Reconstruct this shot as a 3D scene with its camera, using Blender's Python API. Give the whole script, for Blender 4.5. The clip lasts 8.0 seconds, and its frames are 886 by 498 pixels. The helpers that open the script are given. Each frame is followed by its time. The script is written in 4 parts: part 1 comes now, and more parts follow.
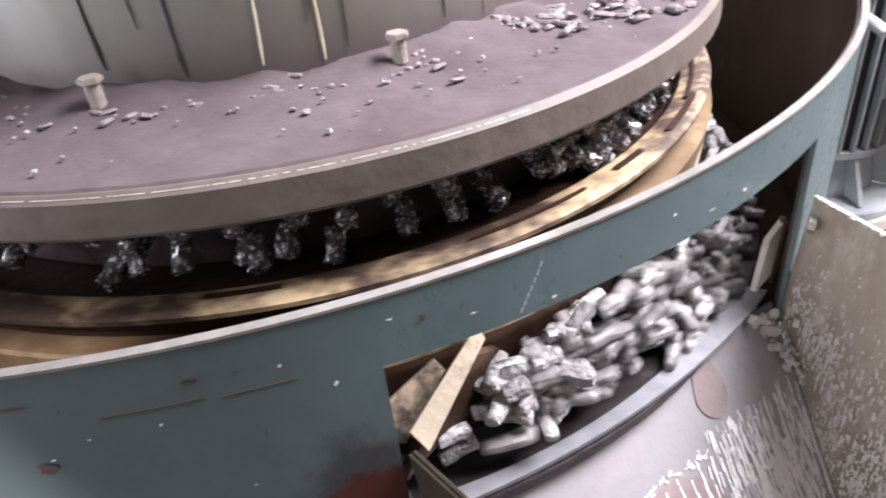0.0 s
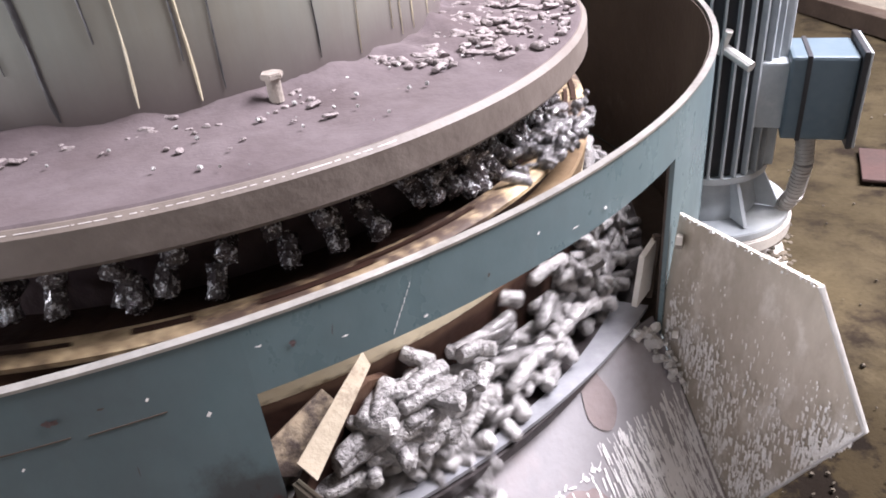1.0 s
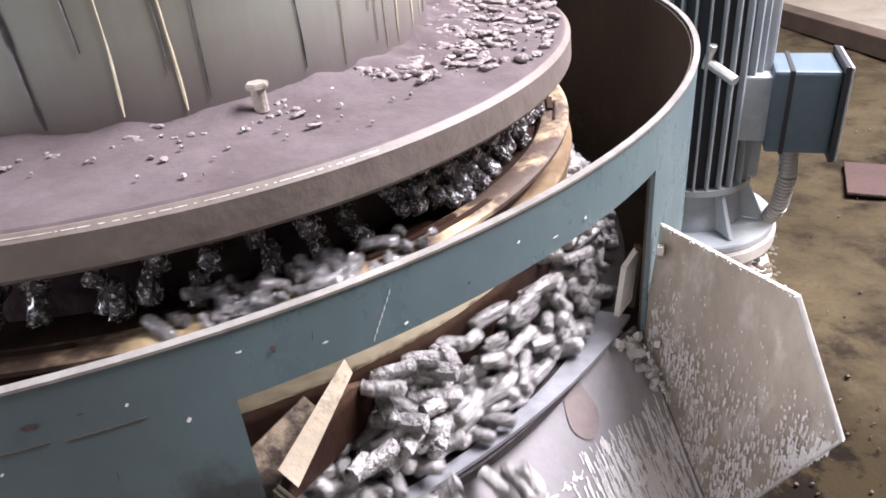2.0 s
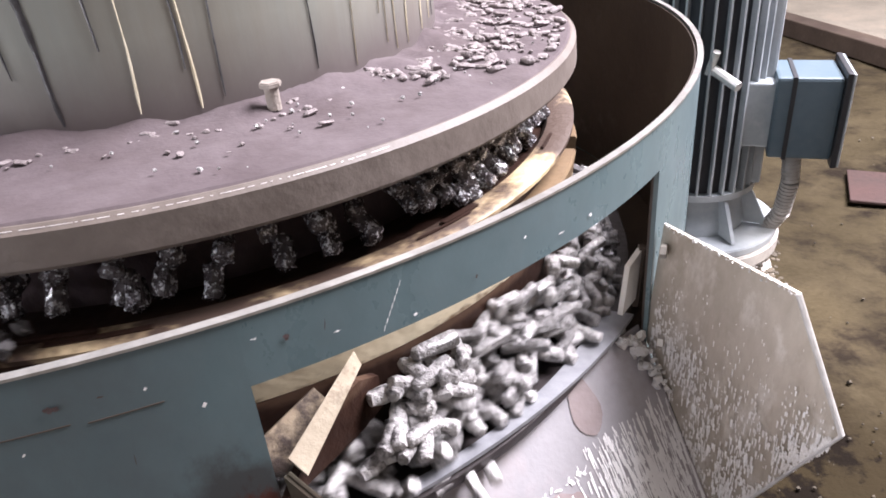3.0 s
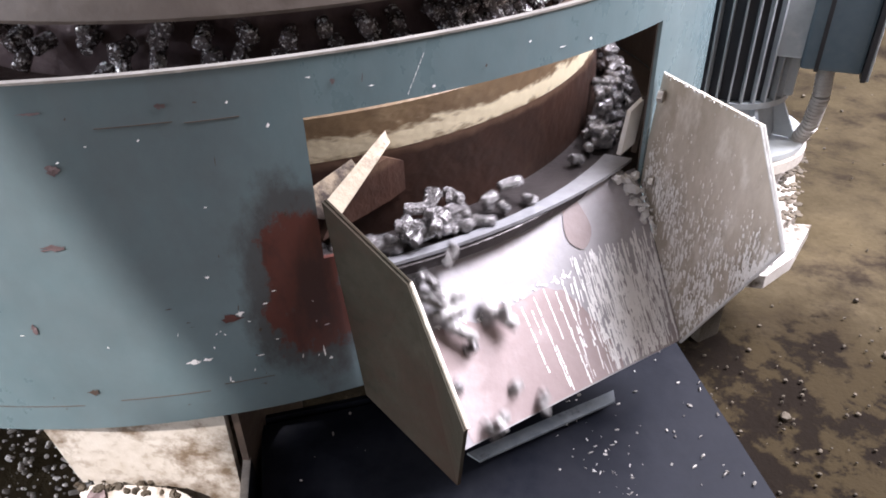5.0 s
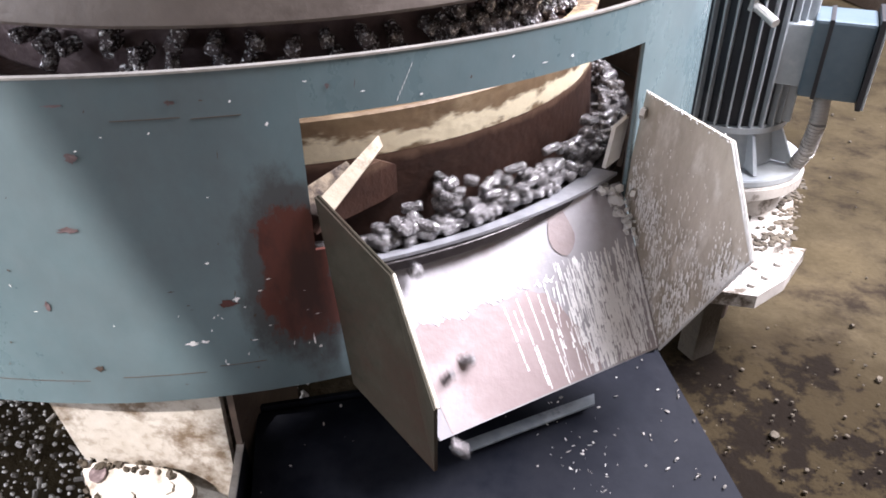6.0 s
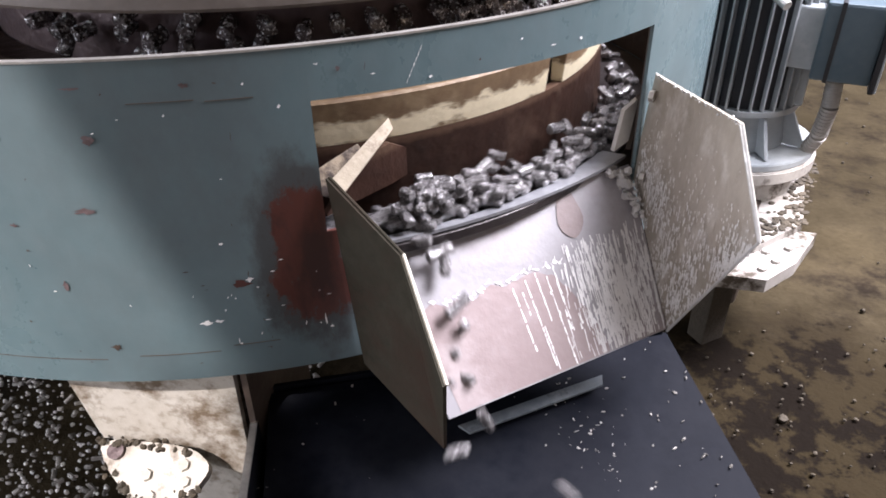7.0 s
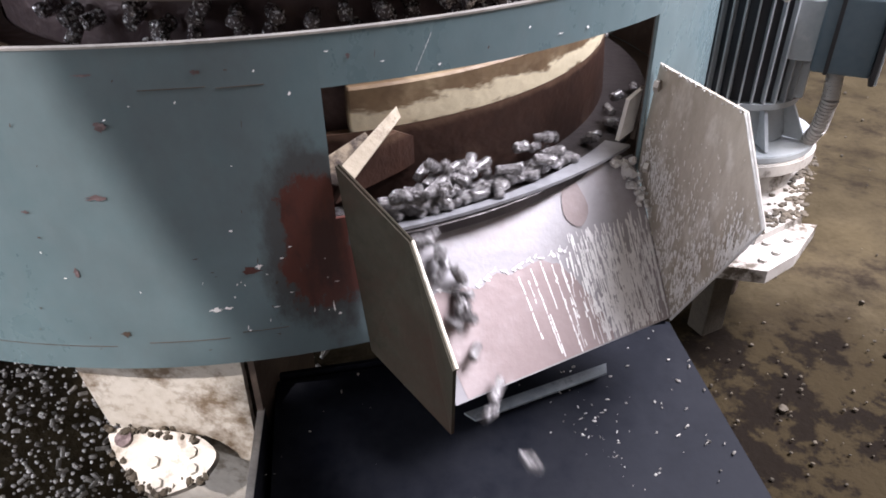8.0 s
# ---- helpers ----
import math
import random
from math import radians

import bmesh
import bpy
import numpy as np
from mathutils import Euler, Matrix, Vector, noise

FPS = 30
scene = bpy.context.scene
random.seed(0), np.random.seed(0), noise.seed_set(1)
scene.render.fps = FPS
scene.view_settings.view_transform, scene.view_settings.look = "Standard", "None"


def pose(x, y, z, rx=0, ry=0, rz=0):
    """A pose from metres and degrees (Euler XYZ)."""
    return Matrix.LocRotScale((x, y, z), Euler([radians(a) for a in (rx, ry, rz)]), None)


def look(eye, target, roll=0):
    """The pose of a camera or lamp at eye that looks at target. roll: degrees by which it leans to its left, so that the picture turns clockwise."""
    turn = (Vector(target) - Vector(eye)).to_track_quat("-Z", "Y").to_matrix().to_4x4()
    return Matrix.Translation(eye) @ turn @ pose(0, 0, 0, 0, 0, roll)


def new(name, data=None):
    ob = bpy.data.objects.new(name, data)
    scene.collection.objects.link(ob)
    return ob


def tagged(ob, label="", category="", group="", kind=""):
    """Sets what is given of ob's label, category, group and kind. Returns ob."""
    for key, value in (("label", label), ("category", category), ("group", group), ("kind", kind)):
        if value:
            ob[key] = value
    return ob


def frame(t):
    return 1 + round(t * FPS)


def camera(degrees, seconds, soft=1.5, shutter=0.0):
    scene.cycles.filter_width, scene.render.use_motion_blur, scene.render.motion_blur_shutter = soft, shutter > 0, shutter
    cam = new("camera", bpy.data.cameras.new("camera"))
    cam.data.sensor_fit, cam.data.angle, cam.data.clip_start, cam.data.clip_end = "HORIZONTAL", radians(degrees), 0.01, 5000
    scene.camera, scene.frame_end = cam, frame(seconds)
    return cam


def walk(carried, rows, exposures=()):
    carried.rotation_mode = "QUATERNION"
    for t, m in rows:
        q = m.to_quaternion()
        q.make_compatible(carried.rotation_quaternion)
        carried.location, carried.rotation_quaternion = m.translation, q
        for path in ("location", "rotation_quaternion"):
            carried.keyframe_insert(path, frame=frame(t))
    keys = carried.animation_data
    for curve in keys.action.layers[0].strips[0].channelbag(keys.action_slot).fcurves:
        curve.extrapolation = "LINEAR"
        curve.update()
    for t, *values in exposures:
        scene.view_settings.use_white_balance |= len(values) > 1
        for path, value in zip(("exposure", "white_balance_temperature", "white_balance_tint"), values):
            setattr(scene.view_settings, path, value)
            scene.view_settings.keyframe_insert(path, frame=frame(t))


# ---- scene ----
cam = camera(64.46, 8.0, soft=1.7, shutter=0.4)
PATH = [
    (0, (-0.0105, 0.0749, 1.1148), (-0.1045, 0.9018, 0.5604), -6.80),
    (0.5, (0.0111, 0.0658, 1.1042), (-0.0053, 0.9169, 0.5795), -6.23),
    (1, (0.0260, 0.0542, 1.1083), (0.0374, 0.9145, 0.5987), -6.08),
    (1.5, (0.0337, 0.0490, 1.1094), (0.0570, 0.9133, 0.6068), -5.52),
    (3, (0.0277, 0.0323, 1.1070), (0.0500, 0.9055, 0.6200), -5.08),
    (3.5, (0.0252, 0.0165, 1.1059), (0.0370, 0.8909, 0.6208), -4.96),
    (4, (0.0290, -0.0019, 1.0804), (0.0367, 0.8372, 0.5363), -3.55),
    (4.5, (0.0380, -0.0849, 1.0571), (0.0092, 0.7389, 0.4909), -2.77),
    (6, (0.0905, -0.1981, 1.0643), (0.0131, 0.6459, 0.5336), -0.75),
    (6.5, (0.0944, -0.2112, 1.0606), (0.0058, 0.6294, 0.5263), -0.68),
    (7, (0.0932, -0.2098, 1.0643), (0.0010, 0.6232, 0.5187), -1.33),
    (7.5, (0.0921, -0.2156, 1.0630), (-0.0023, 0.6209, 0.5232), -1.60),
    (8, (0.0831, -0.2200, 1.0608), (-0.0048, 0.6097, 0.5095), -1.17),
]
walk(cam, [(t, look(eye, target, roll)) for t, eye, target, roll in PATH],
     exposures=[(0.0, 0.92, 6480, 20), (1.0, 0.97, 6460, 20), (3.5, 1.04, 6450, 20), (4.1, 1.16, 6440, 19), (4.7, 1.10, 6360, 20), (5.8, 1.24, 6330, 19), (6.4, 0.95, 6330, 19), (7.0, 0.84, 6340, 19), (8.0, 0.79, 6340, 19)])

# ---- world, sun, exposure ----
SUN_EL, SUN_AZ = 48.0, 200.0  # azimuth clockwise from +y: the sun stands behind the viewer
world = bpy.data.worlds.new("world")
scene.world = world
world.use_nodes = True
wn = world.node_tree
sky = wn.nodes.new("ShaderNodeTexSky")
sky.sky_type, sky.sun_disc = "NISHITA", False
sky.sun_elevation, sky.sun_rotation = radians(SUN_EL), radians(SUN_AZ)
wn.nodes["Background"].inputs["Strength"].default_value = 0.15
wn.links.new(sky.outputs["Color"], wn.nodes["Background"].inputs["Color"])
SUN_DIR = Vector((math.sin(radians(SUN_AZ)) * math.cos(radians(SUN_EL)), math.cos(radians(SUN_AZ)) * math.cos(radians(SUN_EL)), math.sin(radians(SUN_EL))))
sun_data = bpy.data.lights.new("sun", "SUN")
sun_data.energy, sun_data.angle, sun_data.color = 3.2, radians(0.8), (1.0, 0.95, 0.88)
sun_lamp = new("sun", sun_data)
sun_lamp.matrix_world = look(SUN_DIR * 20, (0, 0, 0))
# added key lamp in an unseen roof opening, lights the mill from upper right
KEY_LAMP_OPENING = (1.35, 3.75, 0.15, 2.55)
area = bpy.data.lights.new("roof_opening_key_lamp", "AREA")
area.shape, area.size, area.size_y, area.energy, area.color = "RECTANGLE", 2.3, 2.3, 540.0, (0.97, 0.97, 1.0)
area_lamp = new("roof_opening_key_lamp", area)
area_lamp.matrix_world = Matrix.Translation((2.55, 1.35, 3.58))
# added fill lamp in the unseen open side, standing in for sky light
area2 = bpy.data.lights.new("open_side_fill_lamp", "AREA")
area2.shape, area2.size, area2.size_y, area2.energy, area2.color = "RECTANGLE", 2.8, 2.6, 42.0, (0.93, 0.97, 1.0)
area2_lamp = new("open_side_fill_lamp", area2)
area2_lamp.matrix_world = look((-4.4, -3.95, 1.9), (-4.0, 0.0, 1.2))
# added fill lamp in an invented west doorway, brightens the housing's left side
FILL_DOORWAY = (-2.8, -0.2, 2.9)  # its sides and head
area3 = bpy.data.lights.new("doorway_fill_lamp", "AREA")
area3.shape, area3.size, area3.size_y, area3.energy, area3.color = "RECTANGLE", 2.5, 2.7, 170.0, (0.95, 0.98, 1.0)
area3_lamp = new("doorway_fill_lamp", area3)
area3_lamp.matrix_world = look((-5.95, -1.5, 1.5), (0.0, -1.5, 1.5))


# ---- materials ----
def mat(name, a, b, rough=0.6, metal=0.0, scale=8.0, fine=90.0, bump=0.15, patch_col=None, patch_at=0.6, patch_scale=5.0, patch_soft=0.08,
        streak=(1, 1, 1), rough_var=0.15, rnd=0.0, seed=0.0, spec=0.5, coat=0.0):
    """A worn surface: two tones mixed by coarse and fine noise, patches for soiling, painted glints and shade, fine
    relief.
    """
    m = bpy.data.materials.new(name)
    m.use_nodes = True
    nt = m.node_tree
    N, L = nt.nodes, nt.links
    bs = N["Principled BSDF"]
    co = N.new("ShaderNodeTexCoord")
    mp = N.new("ShaderNodeMapping")
    mp.inputs["Scale"].default_value = streak
    mp.inputs["Location"].default_value = (seed, seed * 0.7, seed * 1.3)
    L.new(co.outputs["Object"], mp.inputs["Vector"])

    def nz(sc, det=6.0, ro=0.6):
        n = N.new("ShaderNodeTexNoise")
        n.inputs["Scale"].default_value, n.inputs["Detail"].default_value, n.inputs["Roughness"].default_value = sc, det, ro
        L.new(mp.outputs["Vector"], n.inputs["Vector"])
        return n.outputs["Fac"]

    def mth(op, x, y):
        n = N.new("ShaderNodeMath")
        n.operation = op
        for i, v in enumerate((x, y)):
            if isinstance(v, (int, float)):
                n.inputs[i].default_value = v
            else:
                L.new(v, n.inputs[i])
        return n.outputs[0]

    def mix(f, x, y):
        n = N.new("ShaderNodeMix")
        n.data_type = "RGBA"
        for s, v in ((n.inputs[0], f), (n.inputs[6], x), (n.inputs[7], y)):
            if hasattr(v, "is_linked"):
                L.new(v, s)
            elif isinstance(v, tuple):
                s.default_value = (*v, 1.0)
            else:
                s.default_value = v
        return n.outputs[2]

    coarse, grain = nz(scale), nz(fine, 4.0)
    f = mth("ADD", mth("MULTIPLY", mth("SUBTRACT", coarse, 0.5), 2.2), mth("MULTIPLY", mth("SUBTRACT", grain, 0.5), 1.2))
    f = mth("ADD", f, 0.5)
    if rnd:
        oi = N.new("ShaderNodeObjectInfo")
        ge = N.new("ShaderNodeNewGeometry")
        r = mth("FRACT", mth("ADD", oi.outputs["Random"], ge.outputs["Random Per Island"]), 0.0)
        f = mth("ADD", mth("MULTIPLY", f, 1.0 - rnd), mth("MULTIPLY", r, rnd))
    cl = N.new("ShaderNodeClamp")
    L.new(f, cl.inputs[0])
    col = mix(cl.outputs[0], a, b)
    rg = mth("ADD", rough - rough_var / 2, mth("MULTIPLY", grain, rough_var))
    if patch_col:
        mr = N.new("ShaderNodeMapRange")
        mr.inputs[1].default_value, mr.inputs[2].default_value = patch_at - patch_soft, patch_at + patch_soft
        dn = mth("ADD", mth("MULTIPLY", nz(patch_scale, 9.0, 0.68), 0.85), mth("MULTIPLY", grain, 0.15))
        L.new(dn, mr.inputs[0])
        col = mix(mr.outputs[0], col, patch_col)
        rg = mth("ADD", mth("MULTIPLY", rg, mth("SUBTRACT", 1.0, mth("MULTIPLY", mr.outputs[0], 0.5))), mth("MULTIPLY", mr.outputs[0], 0.45))
        if metal:
            L.new(mth("MULTIPLY", metal, mth("SUBTRACT", 1.0, mth("MULTIPLY", mr.outputs[0], 0.8))), bs.inputs["Metallic"])
    elif metal:
        bs.inputs["Metallic"].default_value = metal
    L.new(col, bs.inputs["Base Color"])
    L.new(rg, bs.inputs["Roughness"])
    bs.inputs["Specular IOR Level"].default_value = spec
    bs.inputs["Coat Weight"].default_value, bs.inputs["Coat Roughness"].default_value = coat, 0.09
    if bump:
        bp = N.new("ShaderNodeBump")
        bp.inputs["Strength"].default_value, bp.inputs["Distance"].default_value = bump, 0.01
        L.new(mth("ADD", grain, mth("MULTIPLY", coarse, 0.6)), bp.inputs["Height"])
        L.new(bp.outputs["Normal"], bs.inputs["Normal"])
    return m


M_PAINT = mat("blue_grey_paint", (0.090, 0.138, 0.150), (0.142, 0.200, 0.214), 0.27, 0, 1.6, 45, 0.03, (0.066, 0.079, 0.083), 0.6, 2.6, 0.18, streak=(1, 1, 0.7))
M_PAINT_EDGE = mat("bare_edge_steel", (0.6, 0.58, 0.55), (0.35, 0.33, 0.31), 0.35, 0.7, 20, 120, 0.1)
M_INNER = mat("dark_brown_steel", (0.048, 0.033, 0.026), (0.09, 0.066, 0.051), 0.55, 0.2, 6, 70, 0.15, (0.14, 0.115, 0.095), 0.64, 9)
M_KHAKI = mat("khaki_hopper_paint", (0.185, 0.200, 0.180), (0.25, 0.258, 0.225), 0.4, 0, 3, 40, 0.04, (0.15, 0.125, 0.09), 0.6, 6, 0.16, streak=(1, 1, 0.13))
M_DRIP_DARK = mat("dark_grease_run", (0.015, 0.014, 0.014), (0.04, 0.04, 0.045), 0.35, 0, 30, 120, 0.1)
M_DRIP_PALE = mat("pale_dried_run", (0.55, 0.5, 0.38), (0.42, 0.36, 0.24), 0.6, 0, 30, 120, 0.1)
M_LEDGE = mat("dusty_ring_steel", (0.080, 0.062, 0.066), (0.120, 0.099, 0.103), 0.85, 0, 7, 60, 0.2, (0.064, 0.048, 0.048), 0.57, 11, 0.14, spec=0.2)
M_SKIRT = mat("dusty_ring_edge", (0.096, 0.076, 0.064), (0.145, 0.119, 0.102), 0.6, 0, 5, 60, 0.12, (0.18, 0.15, 0.13), 0.61, 6, 0.12)
M_DIE = mat("dark_die_steel", (0.085, 0.058, 0.062), (0.165, 0.122, 0.122), 0.4, 0.3, 10, 60, 0.3)
# near-white specks are glints painted into the stub colour
M_STUB = mat("glint_specked_stub", (0.034, 0.026, 0.028), (0.17, 0.145, 0.15), 0.16, 0, 60, 200, 1.0, rnd=0.4, patch_col=(0.92, 0.92, 0.95), patch_at=0.56, patch_scale=210, patch_soft=0.03, coat=1.0)
M_PELLET = mat("grey_pellet", (0.05, 0.045, 0.046), (0.74, 0.715, 0.70), 0.36, 0, 26, 150, 0.8, rnd=0.6, patch_col=(0.04, 0.034, 0.035), patch_at=0.575, patch_scale=60, patch_soft=0.09, coat=0.3)
# pale specks here paint glints on the darker pellets too
M_PELLET_DARK = mat("glint_specked_pellet", (0.03, 0.027, 0.028), (0.33, 0.315, 0.32), 0.2, 0, 50, 220, 0.9, rnd=0.55, patch_col=(0.62, 0.60, 0.61), patch_at=0.60, patch_scale=130, patch_soft=0.05, coat=0.8)
M_CLOD = mat("brown_clod", (0.03, 0.024, 0.016), (0.10, 0.08, 0.055), 0.8, 0, 40, 150, 0.5, rnd=0.7)
M_DRUM = mat("brown_drum", (0.040, 0.019, 0.013), (0.022, 0.012, 0.009), 0.55, 0.1, 6, 60, 0.2, (0.075, 0.045, 0.03), 0.64, 8, spec=0.2)
M_TAN = mat("tan_drum_band", (0.22, 0.15, 0.085), (0.13, 0.085, 0.05), 0.45, 0.1, 8, 70, 0.15, (0.33, 0.25, 0.15), 0.6, 9)
# brown wear patches spread wider to paint in shade under the disc
M_RING = mat("worn_shaded_ring_steel", (0.60, 0.47, 0.29), (0.38, 0.26, 0.14), 0.4, 0, 14, 90, 0.25, (0.06, 0.036, 0.025), 0.455, 7, 0.06)
M_WORN = mat("faint_worn_line", (0.30, 0.27, 0.26), (0.52, 0.49, 0.47), 0.4, 0.2, 60, 200, 0.2)
M_TRAY = mat("polished_tray_steel", (0.24, 0.245, 0.265), (0.36, 0.365, 0.385), 0.35, 0.35, 8, 80, 0.08)
# tray colour taken near black to hold the shade inside the housing
M_TRAY_SHADED = mat("shaded_tray_steel", (0.022, 0.018, 0.018), (0.05, 0.042, 0.042), 0.35, 0.3, 8, 80, 0.15)
M_CHUTE = mat("polished_chute_steel", (0.45, 0.44, 0.46), (0.375, 0.36, 0.375), 0.42, 0.45, 4, 70, 0.06, (0.34, 0.285, 0.28), 0.57, 3, 0.12, rough_var=0.25)
M_SCUFF = mat("pale_scuff", (0.90, 0.89, 0.88), (0.80, 0.78, 0.77), 0.4, 0.0, 30, 150, 0.2)
M_WING = mat("dusty_wing_steel", (0.38, 0.33, 0.262), (0.56, 0.50, 0.42), 0.4, 0.25, 6, 85, 0.15, (0.70, 0.65, 0.59), 0.60, 30, 0.08, streak=(1, 1, 0.45))
# olive-brown side plate, its colour also darkened for the shade beside the chute
M_WING_SHADED = mat("shaded_wing_outside", (0.027, 0.025, 0.018), (0.052, 0.046, 0.035), 0.8, 0, 5, 70, 0.15, (0.038, 0.024, 0.018), 0.56, 7, 0.1, spec=0.05)
M_EDGE = mat("bright_cut_edge", (0.75, 0.74, 0.72), (0.55, 0.53, 0.5), 0.35, 0.4, 20, 90, 0.1)
M_PLATE = mat("cream_scraper_plate", (0.50, 0.43, 0.325), (0.39, 0.325, 0.235), 0.5, 0, 14, 80, 0.15, (0.15, 0.105, 0.07), 0.62, 25, 0.05)
M_BRACE = mat("stained_brace", (0.36, 0.29, 0.20), (0.22, 0.165, 0.11), 0.5, 0, 14, 80, 0.2, (0.05, 0.034, 0.026), 0.5, 24, 0.06)
M_FLECK = mat("dust_fleck", (0.92, 0.90, 0.87), (0.72, 0.68, 0.63), 0.5, 0, 40, 150, 0.2, rnd=0.7)
M_BOLT = mat("dusty_bolt", (0.22, 0.19, 0.165), (0.33, 0.29, 0.255), 0.7, 0.1, 40, 150, 0.3)
M_WHITE = mat("white_tab", (0.72, 0.70, 0.66), (0.6, 0.57, 0.52), 0.5, 0, 14, 80, 0.15)
M_RUST = mat("red_primer_patch", (0.075, 0.022, 0.016), (0.04, 0.015, 0.013), 0.6, 0, 9, 80, 0.2, (0.22, 0.12, 0.09), 0.66, 10)
M_BIN = mat("dark_navy_paint", (0.0040, 0.0050, 0.0082), (0.0085, 0.0098, 0.0145), 0.5, 0, 3, 60, 0.05, (0.017, 0.018, 0.022), 0.58, 6, 0.16, spec=0.05)
M_LEG = mat("pale_leg_steel", (0.56, 0.53, 0.475), (0.40, 0.36, 0.30), 0.45, 0, 6, 70, 0.15, (0.14, 0.10, 0.063), 0.54, 7, 0.05)
M_FIN = mat("motor_blue_grey", (0.29, 0.32, 0.34), (0.40, 0.425, 0.44), 0.42, 0.1, 6, 70, 0.06, (0.48, 0.48, 0.48), 0.68, 12)
# core colour blackened to paint the shade between the motor's fins
M_MOTOR_SHADE = mat("motor_gap_shade", (0.010, 0.011, 0.016), (0.018, 0.02, 0.026), 0.55, 0.1, 6, 70, 0.06)
M_BOX = mat("terminal_box_blue", (0.062, 0.095, 0.118), (0.092, 0.125, 0.148), 0.45, 0, 5, 70, 0.05, (0.17, 0.18, 0.185), 0.66, 7)
M_STRIP = mat("scraped_rim_strip", (0.085, 0.10, 0.115), (0.17, 0.185, 0.195), 0.5, 0.1, 20, 90, 0.1, (0.03, 0.03, 0.035), 0.6, 30, 0.06)
M_BLACK = mat("black_gasket", (0.012, 0.012, 0.014), (0.022, 0.022, 0.026), 0.5, 0, 8, 80, 0.05)
M_CONDUIT = mat("grey_conduit", (0.30, 0.28, 0.26), (0.38, 0.36, 0.34), 0.5, 0.2, 20, 90, 0.1)
M_BASE = mat("pale_gearbox_paint", (0.46, 0.44, 0.41), (0.33, 0.30, 0.27), 0.5, 0, 7, 80, 0.15, (0.06, 0.045, 0.03), 0.545, 11, 0.05)
M_FLOOR = mat("dusty_earth_floor", (0.030, 0.0230, 0.0122), (0.058, 0.0452, 0.0262), 0.9, 0, 3.5, 60, 0.5, (0.014, 0.0102, 0.0070), 0.55, 4.2, 0.07, spec=0.08)
M_GRIT = mat("dark_grit", (0.06, 0.052, 0.043), (0.46, 0.44, 0.41), 0.6, 0, 40, 150, 0.4, rnd=0.7)
M_CRUMB = mat("pale_crumb", (0.5, 0.48, 0.46), (0.75, 0.73, 0.70), 0.5, 0, 40, 150, 0.4, rnd=0.6)
M_LUMP = mat("dusty_mauve_lump", (0.13, 0.105, 0.104), (0.26, 0.225, 0.222), 0.65, 0, 40, 120, 0.6, rnd=0.5)
M_STEEL = mat("bright_bolt_steel", (0.5, 0.47, 0.42), (0.38, 0.34, 0.3), 0.4, 0.5, 30, 100, 0.15)
# wall and roof colours are raised to bounce fill light indoors
M_WALL = mat("shed_wall", (0.34, 0.31, 0.28), (0.42, 0.385, 0.35), 0.85, 0, 2, 30, 0.3)
M_ROOF = mat("shed_roof", (0.30, 0.29, 0.28), (0.37, 0.36, 0.345), 0.8, 0, 2, 30, 0.2)
M_REDMAT = mat("red_mat", (0.05, 0.022, 0.018), (0.032, 0.017, 0.014), 0.8, 0, 6, 60, 0.3)



def wear(m, colour, centre, scale, inner, outer, rag, noise_scale, streak=(1, 1, 1)):
    """A second colour in a ragged oval (or, with zero scales, a band) about a point of the thing."""
    N, L = m.node_tree.nodes, m.node_tree.links
    bs = N["Principled BSDF"]
    before = bs.inputs["Base Color"].links[0].from_socket
    co = N.new("ShaderNodeTexCoord")
    sub = N.new("ShaderNodeVectorMath")
    sub.operation = "SUBTRACT"
    sub.inputs[1].default_value = centre
    L.new(co.outputs["Object"], sub.inputs[0])
    mul = N.new("ShaderNodeVectorMath")
    mul.operation = "MULTIPLY"
    mul.inputs[1].default_value = scale
    L.new(sub.outputs[0], mul.inputs[0])
    ln = N.new("ShaderNodeVectorMath")
    ln.operation = "LENGTH"
    L.new(mul.outputs[0], ln.inputs[0])
    mp = N.new("ShaderNodeMapping")
    mp.inputs["Scale"].default_value = streak
    L.new(co.outputs["Object"], mp.inputs["Vector"])
    nz = N.new("ShaderNodeTexNoise")
    nz.inputs["Scale"].default_value, nz.inputs["Detail"].default_value, nz.inputs["Roughness"].default_value = noise_scale, 9.0, 0.7
    L.new(mp.outputs["Vector"], nz.inputs["Vector"])
    sc = N.new("ShaderNodeMath")
    sc.operation = "MULTIPLY_ADD"
    sc.inputs[1].default_value, sc.inputs[2].default_value = rag, -rag / 2
    L.new(nz.outputs["Fac"], sc.inputs[0])
    ad = N.new("ShaderNodeMath")
    ad.operation = "ADD"
    L.new(ln.outputs["Value"], ad.inputs[0])
    L.new(sc.outputs[0], ad.inputs[1])
    mr = N.new("ShaderNodeMapRange")
    mr.inputs[1].default_value, mr.inputs[2].default_value, mr.inputs[3].default_value, mr.inputs[4].default_value = inner, outer, 1.0, 0.0
    L.new(ad.outputs[0], mr.inputs[0])
    mx = N.new("ShaderNodeMix")
    mx.data_type = "RGBA"
    mx.inputs[7].default_value = (*colour, 1.0)
    L.new(mr.outputs[0], mx.inputs[0])
    L.new(before, mx.inputs[6])
    L.new(mx.outputs[2], bs.inputs["Base Color"])


# ragged cream wear round the drum, primer showing through the paint beside the chute
wear(M_TAN, (0.74, 0.65, 0.46), (0, 0, 0.760), (0, 0, 62), 0.55, 0.95, 3.6, 24, (1, 1, 1.8))
